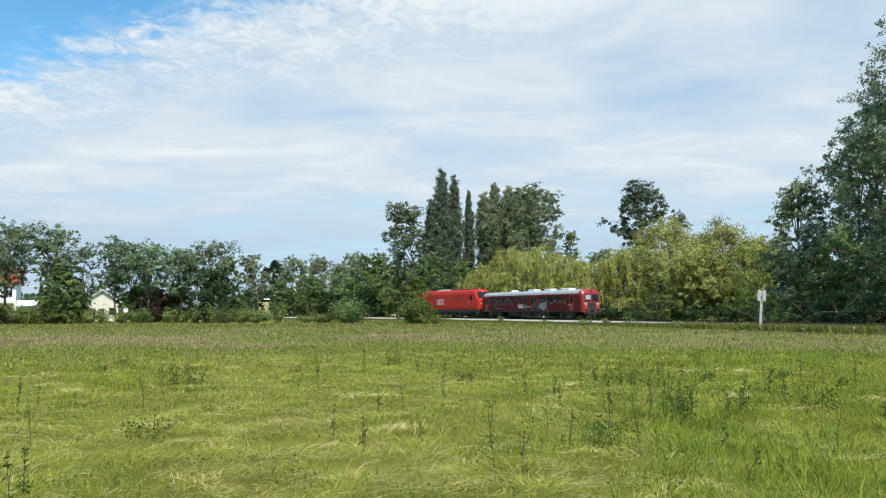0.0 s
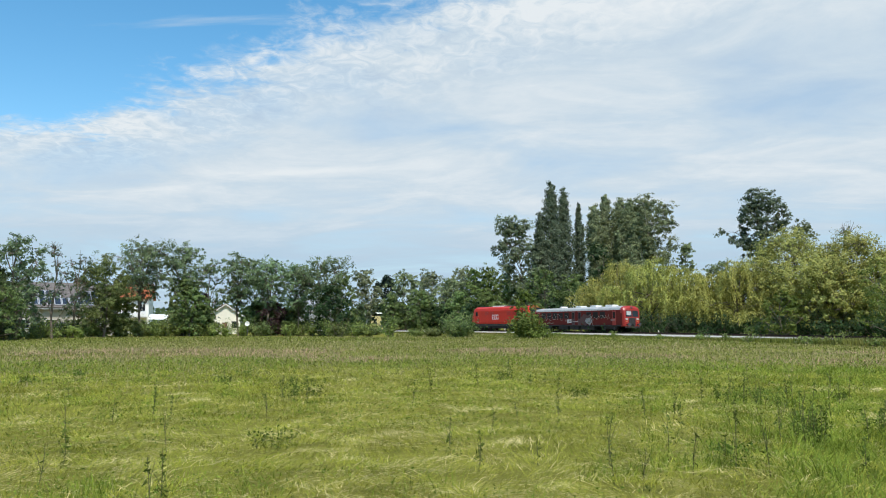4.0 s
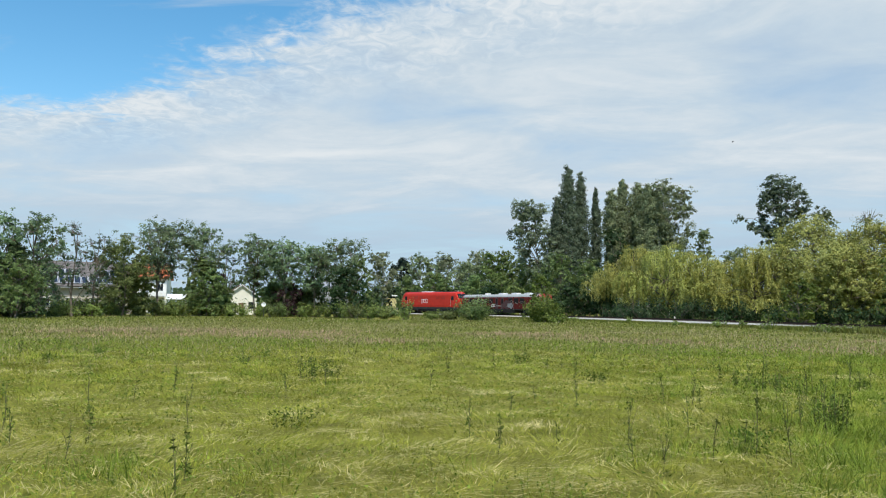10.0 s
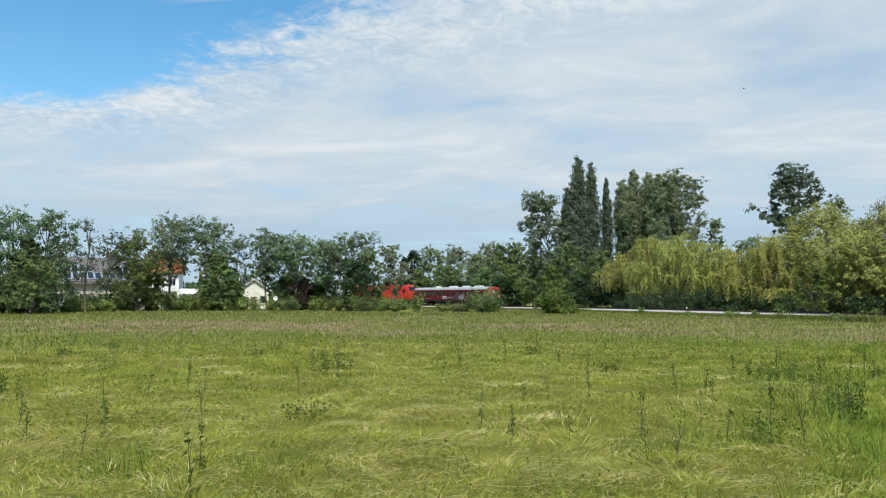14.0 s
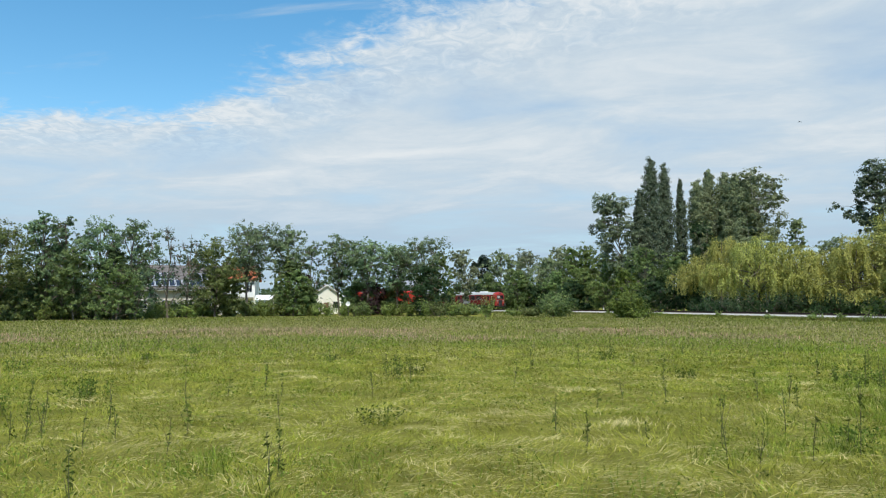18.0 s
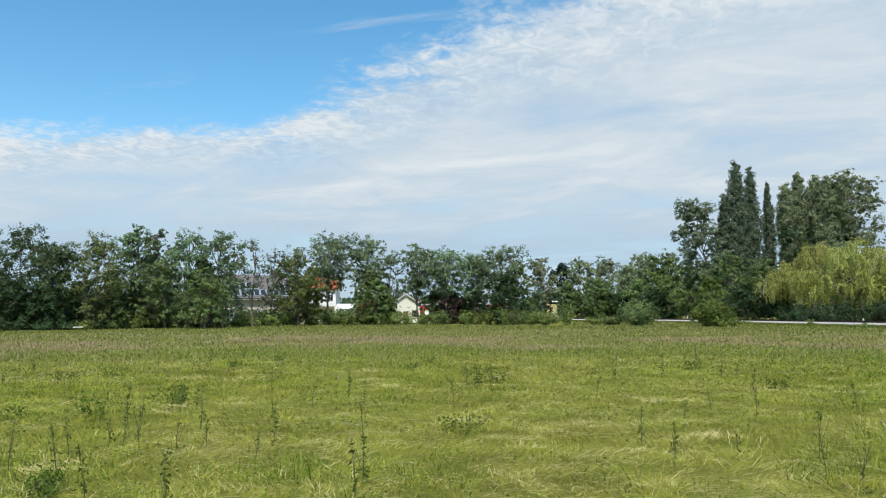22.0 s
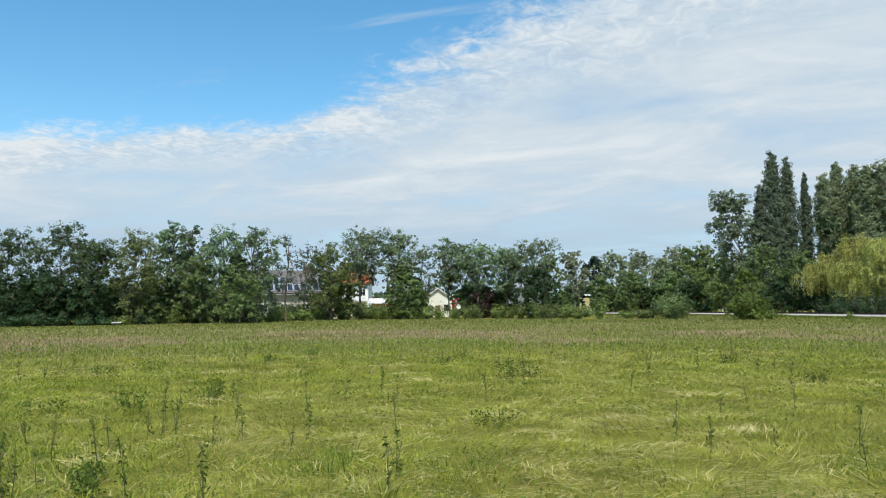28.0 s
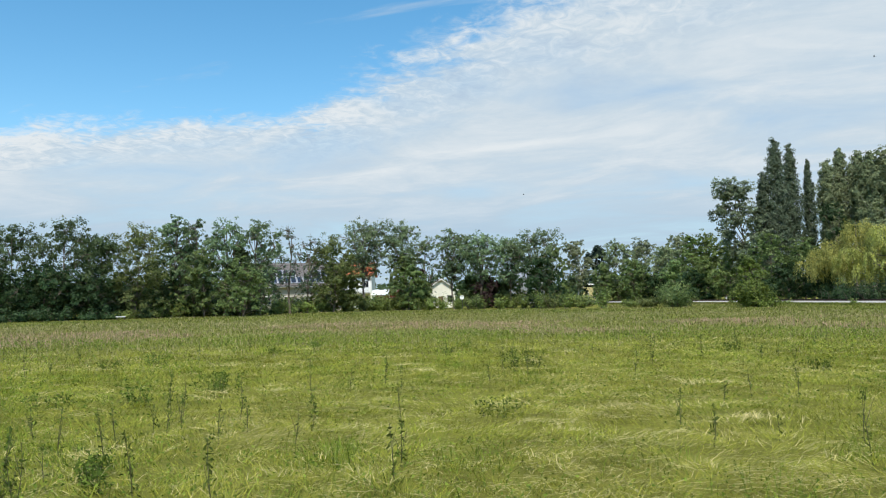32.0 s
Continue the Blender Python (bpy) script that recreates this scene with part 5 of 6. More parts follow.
def build_railcar():
    """Single railcar with a grey roof, sprayed side and flat cab ends; x runs along it, +x away from the locomotive."""
    ob = thing("railcar", "dark red railcar with a grey roof and sprayed graffiti", "railcar", Matrix.Identity(4))
    L, W, H = 12.2, 1.42, 3.62
    inner = [(-L + 0.35, W * 0.985), (-L + 0.9, W), (L - 0.9, W), (L - 0.35, W * 0.985)]

    def side_ring(x, hw):
        return [(x, -hw * 0.97, 0.85), (x, -hw, 1.15), (x, -hw, 2.95), (x, -hw * 0.95, 3.12), (x, hw * 0.95, 3.12), (x, hw, 2.95), (x, hw, 1.15), (x, hw * 0.97, 0.85)]

    part("body", loft(bmesh.new(), [side_ring(x, hw) for x, hw in inner]), M_CAR, ob)

    def roof_ring(x, hw, top):
        a = np.linspace(0, math.pi, 11)
        return [(x, -hw * math.cos(t), 3.06 + (top - 3.06) * math.sin(t) ** 0.75) for t in a]

    part("roof", loft(bmesh.new(), [roof_ring(x, W * 0.985, H) for x in (-L + 0.75, L - 0.75)]), M_CARROOF, ob, "pale grey ribbed roof")
    for x in np.arange(-L + 1.4, L - 1.2, 1.25):
        bm = bmesh.new()
        loft(bm, [[(p[0], p[1] * 1.005, p[2] + 0.012) for p in roof_ring(x + dx, W * 0.985, H)] for dx in (0, 0.05)])
        part("roof_rib", bm, M_CARROOF, ob)
    for s in (-1, 1):
        # rounded cab end with sloped upper part
        rr = []
        for x, hw, top in ((L - 0.76, W * 1.002, H + 0.03), (L - 0.34, W * 0.99, H - 0.02), (L - 0.12, W * 0.93, 3.34), (L, W * 0.86, 2.1)):
            a = np.linspace(0, math.pi, 11)
            ring = [(s * x, -hw * math.cos(t), max(1.2, top - 0.62) + (top - max(1.2, top - 0.62)) * math.sin(t) ** 0.75) for t in a]
            ring = [(s * x, -hw * 0.97, 0.80)] + ring + [(s * x, hw * 0.97, 0.80)]
            rr.append(ring)
        part("cab_end", loft(bmesh.new(), rr), M_CARFRONT, ob, "red cab end")
        for y0, y1 in ((-1.02, -0.06), (0.06, 1.02)):
            q = [(s * (L - 0.015), y0, 2.12), (s * (L - 0.015), y1, 2.12), (s * (L - 0.10), y1 * 0.97, 2.95), (s * (L - 0.10), y0 * 0.97, 2.95)]
            bm = bmesh.new()
            loft(bm, [[(x + s * 0.05, y, z) for x, y, z in q], [(x - s * 0.12, y, z) for x, y, z in q]])
            part("windscreen", bm, M_GLASS, ob, "dark windscreen")
        q = [(s * (L + 0.030), -0.92, 2.32), (s * (L + 0.030), -0.18, 2.32), (s * (L - 0.028), -0.18, 2.86), (s * (L - 0.028), -0.90, 2.86)]
        bm = bmesh.new()
        loft(bm, [[(x + s * 0.012, y, z) for x, y, z in q], [(x - s * 0.02, y, z) for x, y, z in q]])
        part("sun_blind", bm, M_LAMP, ob, "pale blind behind the windscreen")
        part("wiper", rod(bmesh.new(), (s * (L + 0.05), -0.1, 2.05), (s * (L + 0.0), -0.5, 2.7), 0.015, sides=6), M_DARKGREY, ob)
        for y in (-0.9, 0.9):
            lamp = part("headlight", box(bmesh.new(), s * L - 0.02, s * L + 0.05, y - 0.2, y + 0.2, 1.66, 1.9, 0.03), M_LAMP, ob, "pale headlight")
            part("tail_light", box(bmesh.new(), s * L - 0.02, s * L + 0.04, y - 0.16, y + 0.16, 1.38, 1.54, 0.02), M_TILE, lamp)
        part("headlight", rod(bmesh.new(), (s * (L - 0.30), 0, 3.36), (s * (L - 0.06), 0, 3.36), 0.15), M_DARKGREY, ob)
        part("front_step", box(bmesh.new(), s * L - 0.02, s * L + 0.1, -1.2, 1.2, 0.55, 0.80, 0.03), M_UNDER, ob)
        part("hose_panel", box(bmesh.new(), s * L - 0.02, s * L + 0.05, -0.55, 0.55, 0.84, 1.95, 0.03), M_UNDER, ob)
        buffers(ob, s * L, s)
    for side in (-1, 1):
        y = side * (W + 0.003)

        def plate(name, x0, x1, z0, z1, mat, thick=0.010, label=""):
            return part(name, box(bmesh.new(), x0, x1, min(y, y + side * thick), max(y, y + side * thick), z0, z1), mat, ob, label)

        for x in (-9.6, -7.9, -6.2, -4.5, -2.8, 3.2, 4.9, 6.6):
            w = plate("side_window", x, x + 1.25, 1.95, 2.85, M_UNDER, 0.012, "dark framed side window")
            part("pane", box(bmesh.new(), x + 0.07, x + 1.18, min(y, y + side * 0.02), max(y, y + side * 0.02), 2.02, 2.78), M_CARGLASS, w)
        for x in (-0.75, 0.95, -11.0, 9.6):
            d = plate("door", x, x + 0.85, 0.95, 2.95, M_CARFRONT if abs(x) > 5 else M_SPRAYDARK, 0.014, "folding side door")
            part("door_window", box(bmesh.new(), x + 0.15, x + 0.7, min(y, y + side * 0.024), max(y, y + side * 0.024), 1.9, 2.8), M_CARGLASS, d)
        # sprayed work: a silver field, looping outlines over the windows, loose lines towards the cab
        r = random.Random(11 + side)
        sy = lambda q: y + side * (0.026 + 0.0015 * q)
        spray_field(ob, 3.0, 1.75, 1.35, 0.85, sy(0), side, M_SPRAYDARK, r, "black sprayed field")
        spray_field(ob, 3.9, 1.55, 0.95, 0.55, sy(2), side, M_SPRAYGREY, r, "silver sprayed field")
        for k in range(7):
            cx = -9.3 + k * 1.18 + r.uniform(-0.15, 0.15)
            q0 = r.uniform(0, 6.28)
            loop = [(cx + r.uniform(0.30, 0.62) * math.cos(q), 2.10 + r.uniform(0.25, 0.60) * math.sin(q)) for q in np.linspace(q0, q0 + 2 * math.pi * r.uniform(0.45, 0.9), 6)]
            ribbon(ob, loop, r.uniform(0.03, 0.07), sy(4 + k), side, M_SPRAY, "cream sprayed outline")
        for k in range(8):
            x0, z0 = 2.2 + r.uniform(0, 2.4), r.uniform(1.1, 2.3)
            line = [(x0 + 0.22 * q + r.uniform(-0.25, 0.25), z0 + r.uniform(-0.35, 0.45)) for q in range(5)]
            ribbon(ob, line, r.uniform(0.04, 0.08), sy(12 + k), side, M_SPRAY if k % 3 else M_SPRAYDARK, "pale sprayed line" if k % 3 else "dark sprayed line")
        for k in range(4):
            x0 = 5.2 + k * 0.95
            line = [(x0 + 0.24 * q, 2.05 + r.uniform(-0.35, 0.40)) for q in range(5)]
            ribbon(ob, line, 0.05, sy(21 + k), side, M_SPRAY, "pale sprayed line")
        ribbon(ob, [(-8.0, 1.25), (-7.2, 1.32), (-6.4, 1.22), (-5.9, 1.30)], 0.05, sy(26), side, M_SPRAY, "pale sprayed line")
        for i in range(3):
            ring_mark(ob, -2.0 + i * 0.42, 1.3, side, 0.34, 0.5, M_WHITEPAINT, side * (W + 0.016))
        plate("small_lettering", -0.5, 1.0, 1.42, 1.56, M_SPRAY, 0.03, "unreadable pale lettering bar")
        plate("small_lettering", 9.2, 10.2, 1.62, 1.72, M_SPRAY, 0.03, "unreadable pale lettering bar")
        plate("sole_bar", -L + 0.6, L - 0.6, 0.80, 0.97, M_UNDER, 0.012, "dark sole bar")
    for x, w in ((-5.4, 0.5), (-1.0, 1.5), (2.9, 1.5), (6.7, 1.7)):
        u = part("roof_unit", box(bmesh.new(), x, x + w, -0.55, 0.55, H - 0.08, H + 0.20, 0.05), M_WHITEPAINT, ob, "white roof unit")
        part("unit_grille", box(bmesh.new(), x + 0.1, x + w - 0.1, -0.4, 0.4, H + 0.19, H + 0.225, 0.01), M_CARROOF, u)
    for x0, x1 in ((-5.0, -2.4), (-1.8, 0.6), (1.2, 4.8)):
        part("underfloor_case", box(bmesh.new(), x0, x1, -1.15, 1.15, 0.28, 0.80, 0.05), M_UNDER, ob)
    bogie(ob, -8.6, 2.2, 0.42), bogie(ob, 8.6, 2.2, 0.42)
    return ob


LOCO, RAILCAR = build_loco(), build_railcar()


# ---- the meadow ----
def strip_mesh(name, r, x, y, h, lean, turn, width, mat, label, base=0.0, segs=2, curl=0.5):
    """Grass blades, each a narrow bent strip; lean 0 stands upright, 1 lies flat."""
    n = len(x)
    z = base + 0.10 * (value_noise(x, y, 6.0, 3) - 0.5) * (np.hypot(x, y) < 60)
    d = np.stack([np.cos(turn), np.sin(turn)], 1)
    side = np.stack([-d[:, 1], d[:, 0]], 1)
    face = r.uniform(-0.8, 0.8, n)
    sx = side * np.cos(face)[:, None] + d * np.sin(face)[:, None]
    rows = []
    for k in range(segs + 1):
        t = k / segs
        ang = lean * (math.pi / 2) * (1 - curl + curl * t)
        out, up = np.sin(ang) * h * t, np.cos(ang) * h * t
        c = np.stack([x + d[:, 0] * out, y + d[:, 1] * out, z + up + 0.01], 1)
        wk = width * (1 - 0.55 * t)
        if k < segs:
            off = np.concatenate([sx * wk[:, None] * 0.5, np.zeros((n, 1))], 1)
            rows += [c - off, c + off]
        else:
            rows.append(c)
    m = 2 * segs + 1
    v = np.stack(rows, 1).reshape(-1, 3)
    b = (np.arange(n) * m)[:, None]
    quads = [b + np.array([[2 * k, 2 * k + 1, 2 * k + 3, 2 * k + 2]]) for k in range(segs - 1)]
    tris = b + np.array([[2 * segs - 2, 2 * segs - 1, 2 * segs]])
    me = poly_mesh(name, v, tuple(quads) + (tris,))
    ob = shown(name, me, mat)
    return tagged(ob, label, "grass", kind="stuff")


def sector(r, n, r0, r1, a0=-58.0, a1=36.0, power=1.0):
    """Random places in the meadow between two distances."""
    a = np.radians(r.uniform(a0, a1, n))
    q = (r.uniform(r0 ** power, r1 ** power, n)) ** (1 / power)
    return q * np.sin(a), q * np.cos(a)


def in_field(x, y):
    """True inside the meadow: this side of the hedge and the railway."""
    az, d = np.degrees(np.arctan2(x, y)), np.hypot(x, y)
    hedge = np.interp(az, [-60, -52, -50, -46, -43, -37, -31, -23, -15, -11.5, -11, 60], [94, 95, 96, 95.5, 100, 106, 118, 119, 110, 106, 400, 400])
    side = np.array([tuple(on_track(q, -2.7)[0])[:2] for q in np.arange(-110, 110, 2.0)])
    ta, td = np.degrees(np.arctan2(side[:, 0], side[:, 1])), np.hypot(side[:, 0], side[:, 1])
    lim = np.minimum(hedge, np.interp(az, ta[::-1], td[::-1]))
    return d < lim


def flow(x, y):
    return 9.0 * value_noise(x, y, 0.9, 11) + 4.0 * value_noise(x, y, 3.0, 12) + 1.2


def mat_height(x, y):
    """The lodged grass lies in low uneven cushions."""
    return 0.02 + 0.09 * value_noise(x, y, 0.55, 14) ** 2 + 0.05 * value_noise(x, y, 0.28, 15)


def tufts(r, cx, cy, m, lo, hi):
    """Places of m blades round each centre, and the centre that each belongs to."""
    pick = np.repeat(np.arange(len(cx)), m)
    wide = r.uniform(lo, hi, len(cx))[pick]
    return cx[pick] + r.normal(size=len(pick)) * wide, cy[pick] + r.normal(size=len(pick)) * wide, pick


def build_meadow():
    r = np.random.RandomState(5)
    lodge = lambda x, y: np.clip(value_noise(x, y, 0.8, 20) * 0.55 + value_noise(x, y, 2.6, 21) * 0.45 + value_noise(x, y, 9.0, 22) * 0.3 - 0.012 * np.maximum(np.degrees(np.arctan2(x, y)) - 12, 0) - 0.006 * np.maximum(np.hypot(x, y) - 14, 0), 0, 1)
    # matted, lodged grass near by
    x, y = sector(r, 120000, 5.0, 26.0, power=1.15)
    k = r.rand(len(x)) < 0.5 + 0.5 * np.clip((lodge(x, y) - 0.35) * 3, 0, 1)
    x, y = x[k], y[k]
    n = len(x)
    strip_mesh("lodged_grass", r, x, y, r.uniform(0.06, 0.24, n), r.uniform(0.70, 1.04, n), flow(x, y) + r.normal(size=n) * 0.75, r.uniform(0.0025, 0.0048, n) * (1 + 0.05 * np.hypot(x, y)), M_LODGED, "pale yellow-green grass lying flat in swirls", mat_height(x, y) + r.uniform(-0.03, 0.03, n), 2, 0.34)
    x, y = sector(r, 36000, 4.0, 30.0, power=1.2)
    k = lodge(x, y) > 0.60 - 0.12 * r.rand(len(x))
    x, y = x[k], y[k]
    n = len(x)
    strip_mesh("dry_straw", r, x, y, r.uniform(0.15, 0.42, n), r.uniform(0.92, 1.03, n), flow(x, y) + r.normal(size=n) * 0.5, r.uniform(0.003, 0.006, n) * (1 + 0.05 * np.hypot(x, y)), M_STRAW, "bleached dry grass stalks lying flat", mat_height(x, y) + 0.03, 2, 0.12)
    # standing grass
    x, y = sector(r, 96000, 5.0, 38.0, power=1.2)
    k = r.rand(len(x)) < 1.0 - 0.6 * np.clip((lodge(x, y) - 0.4) * 3, 0, 1)
    x, y = x[k], y[k]
    n, d = len(x), np.hypot(x, y)
    tall = 0.06 + 0.10 * value_noise(x, y, 4.0, 31) + 0.16 * np.clip((np.degrees(np.arctan2(x, y)) - 10) / 14, 0, 1) * (d < 26) + 0.03 * np.clip((d - 12) / 14, 0, 1)
    strip_mesh("standing_grass", r, x, y, tall * r.uniform(0.4, 1.15, n), r.uniform(0.5, 1.2, n), r.uniform(0, 6.28, n), r.uniform(0.004, 0.008, n) * (1 + 0.05 * d), M_GRASS, "green meadow grass standing ankle-high", 0.0, 2, 0.8)
    # cushions of bent grass, each combed one way
    cx, cy = sector(r, 7200, 5.0, 30.0, power=1.3)
    x, y, pick = tufts(r, cx, cy, 13, 0.07, 0.20)
    n, d = len(x), np.hypot(x, y)
    way = (flow(cx, cy) + r.normal(size=len(cx)) * 0.9)[pick]
    strip_mesh("combed_tufts", r, x, y, r.uniform(0.12, 0.32, n) * r.uniform(0.6, 1.15, len(cx))[pick], r.uniform(0.60, 0.98, n), way + r.normal(size=n) * 0.35, r.uniform(0.003, 0.0055, n) * (1 + 0.05 * d), M_LODGED, "bent yellow-green grass in combed cushions", mat_height(x, y) - 0.02, 2, 0.55)
    # patches of pale straw, each swept one way
    cx, cy = sector(r, 120, 5.5, 24.0, power=1.3)
    x, y, pick = tufts(r, cx, cy, 60, 0.12, 0.45)
    n, d = len(x), np.hypot(x, y)
    strip_mesh("straw_patches", r, x, y, r.uniform(0.14, 0.40, n), r.uniform(0.86, 1.02, n), (flow(cx, cy))[pick] + r.normal(size=n) * 0.4, r.uniform(0.003, 0.006, n) * (1 + 0.05 * d), M_STRAW, "pale straw swept flat in patches", mat_height(x, y) + 0.03, 2, 0.15)
    # lush tufts
    cx, cy = sector(r, 480, 5.0, 34.0, power=1.4)
    keep = value_noise(cx, cy, 5.0, 41) + 0.28 * np.clip((np.degrees(np.arctan2(cx, cy)) - 8) / 14, 0, 1) > 0.52
    cx, cy = cx[keep], cy[keep]
    x, y, pick = tufts(r, cx, cy, 80, 0.10, 0.42)
    n, d = len(x), np.hypot(x, y)
    strip_mesh("lush_tufts", r, x, y, r.uniform(0.10, 0.30, n) * np.interp(d, [10, 24], [1.0, 0.6]), r.uniform(0.15, 0.9, n), r.uniform(0, 6.28, n), r.uniform(0.006, 0.011, n) * (1 + 0.04 * d), M_LUSH, "lush green grass tufts", 0.0, 2)
    # high green tufts crowding one side of the meadow, each falling over one way
    cx, cy = sector(r, 2400, 6.0, 34.0, 3.0, 36.0, power=1.35)
    az = np.degrees(np.arctan2(cx, cy))
    keep = r.rand(len(cx)) < np.clip((az - 5) / 13, 0, 1) * np.clip(1.9 * value_noise(cx, cy, 2.2, 91) - 0.15, 0, 1)
    cx, cy = cx[keep], cy[keep]
    x, y, pick = tufts(r, cx, cy, 44, 0.07, 0.24)
    n, d = len(x), np.hypot(x, y)
    tall = r.uniform(0.6, 1.35, len(cx))[pick] * np.interp(np.hypot(cx, cy), [8, 28], [1.15, 0.7])[pick]
    way = r.uniform(0, 6.28, len(cx))[pick] + r.normal(size=n) * 0.8
    strip_mesh("high_grass", r, x, y, r.uniform(0.16, 0.40, n) * tall, r.uniform(0.35, 1.05, n), way, r.uniform(0.005, 0.009, n) * (1 + 0.04 * d), M_LUSH, "high green grass in overlapping tufts", 0.0, 2, 0.65)
    # farther grass, in coarser blades
    x, y = sector(r, 430000, 24.0, 150.0, power=1.1)
    k = in_field(x, y)
    x, y = x[k], y[k]
    n, d = len(x), np.hypot(x, y)
    strip_mesh("far_grass", r, x, y, r.uniform(0.05, 0.17, n) * (0.6 + 0.8 * value_noise(x, y, 3.0, 71)), r.uniform(0.3, 1.0, n), r.uniform(0, 6.28, n), r.uniform(0.6, 1.6, n) * d * 0.0010, M_FAR, "tall green grass of the far meadow", 0.0, 1)
    # coarse verge at the foot of the ballast
    sv, ov = r.uniform(-105, 110, 64000), r.uniform(2.6, 5.5, 64000)
    th, bx, by = np.interp(sv, RS, RT), np.interp(sv, RS, RX), np.interp(sv, RS, RY)
    x, y = bx - ov * np.cos(th), by + ov * np.sin(th)
    n, d = len(x), np.hypot(x, y)
    strip_mesh("verge_grass", r, x, y, r.uniform(0.26, 0.50, n) * np.interp(sv, [-60, -40, -24, -12, 60], [1.75, 1.6, 1.0, 0.74, 0.72]), r.uniform(0.0, 0.45, n), r.uniform(0, 6.28, n), r.uniform(0.6, 1.4, n) * d * 0.0011, M_FAR, "coarse grass at the foot of the railway bank", 0.0, 1)
    # brownish seed heads over the middle of the meadow
    x, y = sector(r, 150000, 20.0, 145.0, power=1.0)
    d = np.hypot(x, y)
    band = 0.85 * np.exp(-((d - 50) / 20.0) ** 2) + 0.25
    k = in_field(x, y) & (r.rand(len(x)) < band * (0.3 + 0.9 * value_noise(x, y, 12.0, 51)))
    x, y, d = x[k], y[k], d[k]
    n = len(x)
    strip_mesh("seed_heads", r, x, y, r.uniform(0.10, 0.26, n), r.uniform(0.0, 0.9, n), r.uniform(0, 6.28, n), r.uniform(0.35, 0.85, n) * d * 0.0011, M_SEED, "brownish ripe grass heads in a broad band", 0.0, 1)
    # reddish sorrel patches
    x, y = sector(r, 68000, 26.0, 80.0, power=1.0)
    d, az = np.hypot(x, y), np.degrees(np.arctan2(x, y))
    k = in_field(x, y) & (value_noise(x, y, 7.0, 61) * np.exp(-((d - 47) / 15.0) ** 2) > 0.36 + 0.25 * r.rand(len(x)))
    x, y, d = x[k], y[k], d[k]
    n = len(x)
    strip_mesh("sorrel_heads", r, x, y, r.uniform(0.12, 0.28, n), r.uniform(0.0, 0.8, n), r.uniform(0, 6.28, n), r.uniform(0.5, 1.0, n) * d * 0.0009, M_SORREL, "pinkish brown sorrel heads in patches", 0.0, 1)
    # trampled grass round the standpoint and rougher grass behind it
    x, y = sector(r, 9000, 0.35, 5.4, -180.0, 180.0, power=1.6)
    n = len(x)
    strip_mesh("trampled_grass", r, x, y, r.uniform(0.08, 0.22, n), r.uniform(0.6, 1.1, n), r.uniform(0, 6.28, n), r.uniform(0.006, 0.011, n), M_LODGED, "trampled short grass", 0.0, 1)
    x, y = sector(r, 26000, 5.0, 40.0, 36.0, 302.0, power=1.3)
    n, d = len(x), np.hypot(x, y)
    strip_mesh("rough_grass", r, x, y, r.uniform(0.10, 0.30, n), r.uniform(0.2, 0.9, n), r.uniform(0, 6.28, n), r.uniform(0.006, 0.012, n) * (1 + 0.08 * d), M_GRASS, "rough green meadow grass", 0.0, 1)
    # broad-leaved herbs between the grasses
    x, y = sector(r, 60000, 4.5, 40.0, power=1.15)
    k = value_noise(x, y, 0.9, 81) * 0.6 + value_noise(x, y, 4.0, 82) * 0.5 > 0.50
    x, y = x[k], y[k]
    z = r.uniform(0.04, 0.24, len(x)) + 0.10 * (value_noise(x, y, 6.0, 3) - 0.5)
    d = np.hypot(x, y)
    v, f = leaf_cards(r, np.stack([x, y, z], 1), 0.010 * (1 + 0.05 * d), long=1.5, up=0.8)
    ob = shown("meadow_herbs", poly_mesh("meadow_herbs", v, (f,)), M_HERB)
    tagged(ob, "small broad-leaved green herbs among the grass", "herbs", kind="stuff")


build_meadow()


def weed(p, h, kind, seed):
    """A tall meadow weed: a stem with narrow leaves, and a darker head."""
    r = np.random.RandomState(900 + seed)
    ob = thing("meadow_weed", "dark upright meadow weed with narrow leaves", "weed", Matrix.Translation(p) @ Matrix.Rotation(r.uniform(0, 6), 4, "Z"), "meadow weeds")
    stems = [[(Vector((0.05 * math.sin(3 * t + seed) * h, 0.04 * math.cos(2 * t + seed) * h, t * h)), 0.006 * (1.15 - 0.7 * t)) for t in np.linspace(-0.02, 1, 6)]]
    for i in range(r.randint(1, 4)):
        b = r.uniform(0.3, 0.6)
        stems.append(bent((0.05 * math.sin(3 * b + seed) * h, 0.04 * math.cos(2 * b + seed) * h, b * h), rnd_unit(r, 1)[0] * 0.10 + np.array((0, 0, h * r.uniform(0.7, 0.95))), 0.004, 0.002, r, 0.05, 3))
    limb_mesh("stem", stems, M_WEED_STEM, ob)
    n = 46 if kind else 20
    t = r.uniform(0.08, 1.0, n) ** (0.8 if kind else 1.2)
    base = np.stack([0.05 * np.sin(3 * t + seed) * h, 0.04 * np.cos(2 * t + seed) * h, t * h], 1)
    v, f = leaf_cards(r, base + r.normal(size=(n, 3)) * np.array((0.05, 0.05, 0.02)) * (1.35 - t)[:, None] * 0.7, 0.017, long=2.2, up=0.5)
    shown("leaves", poly_mesh("leaves", v, (f,)), M_WEED, ob)


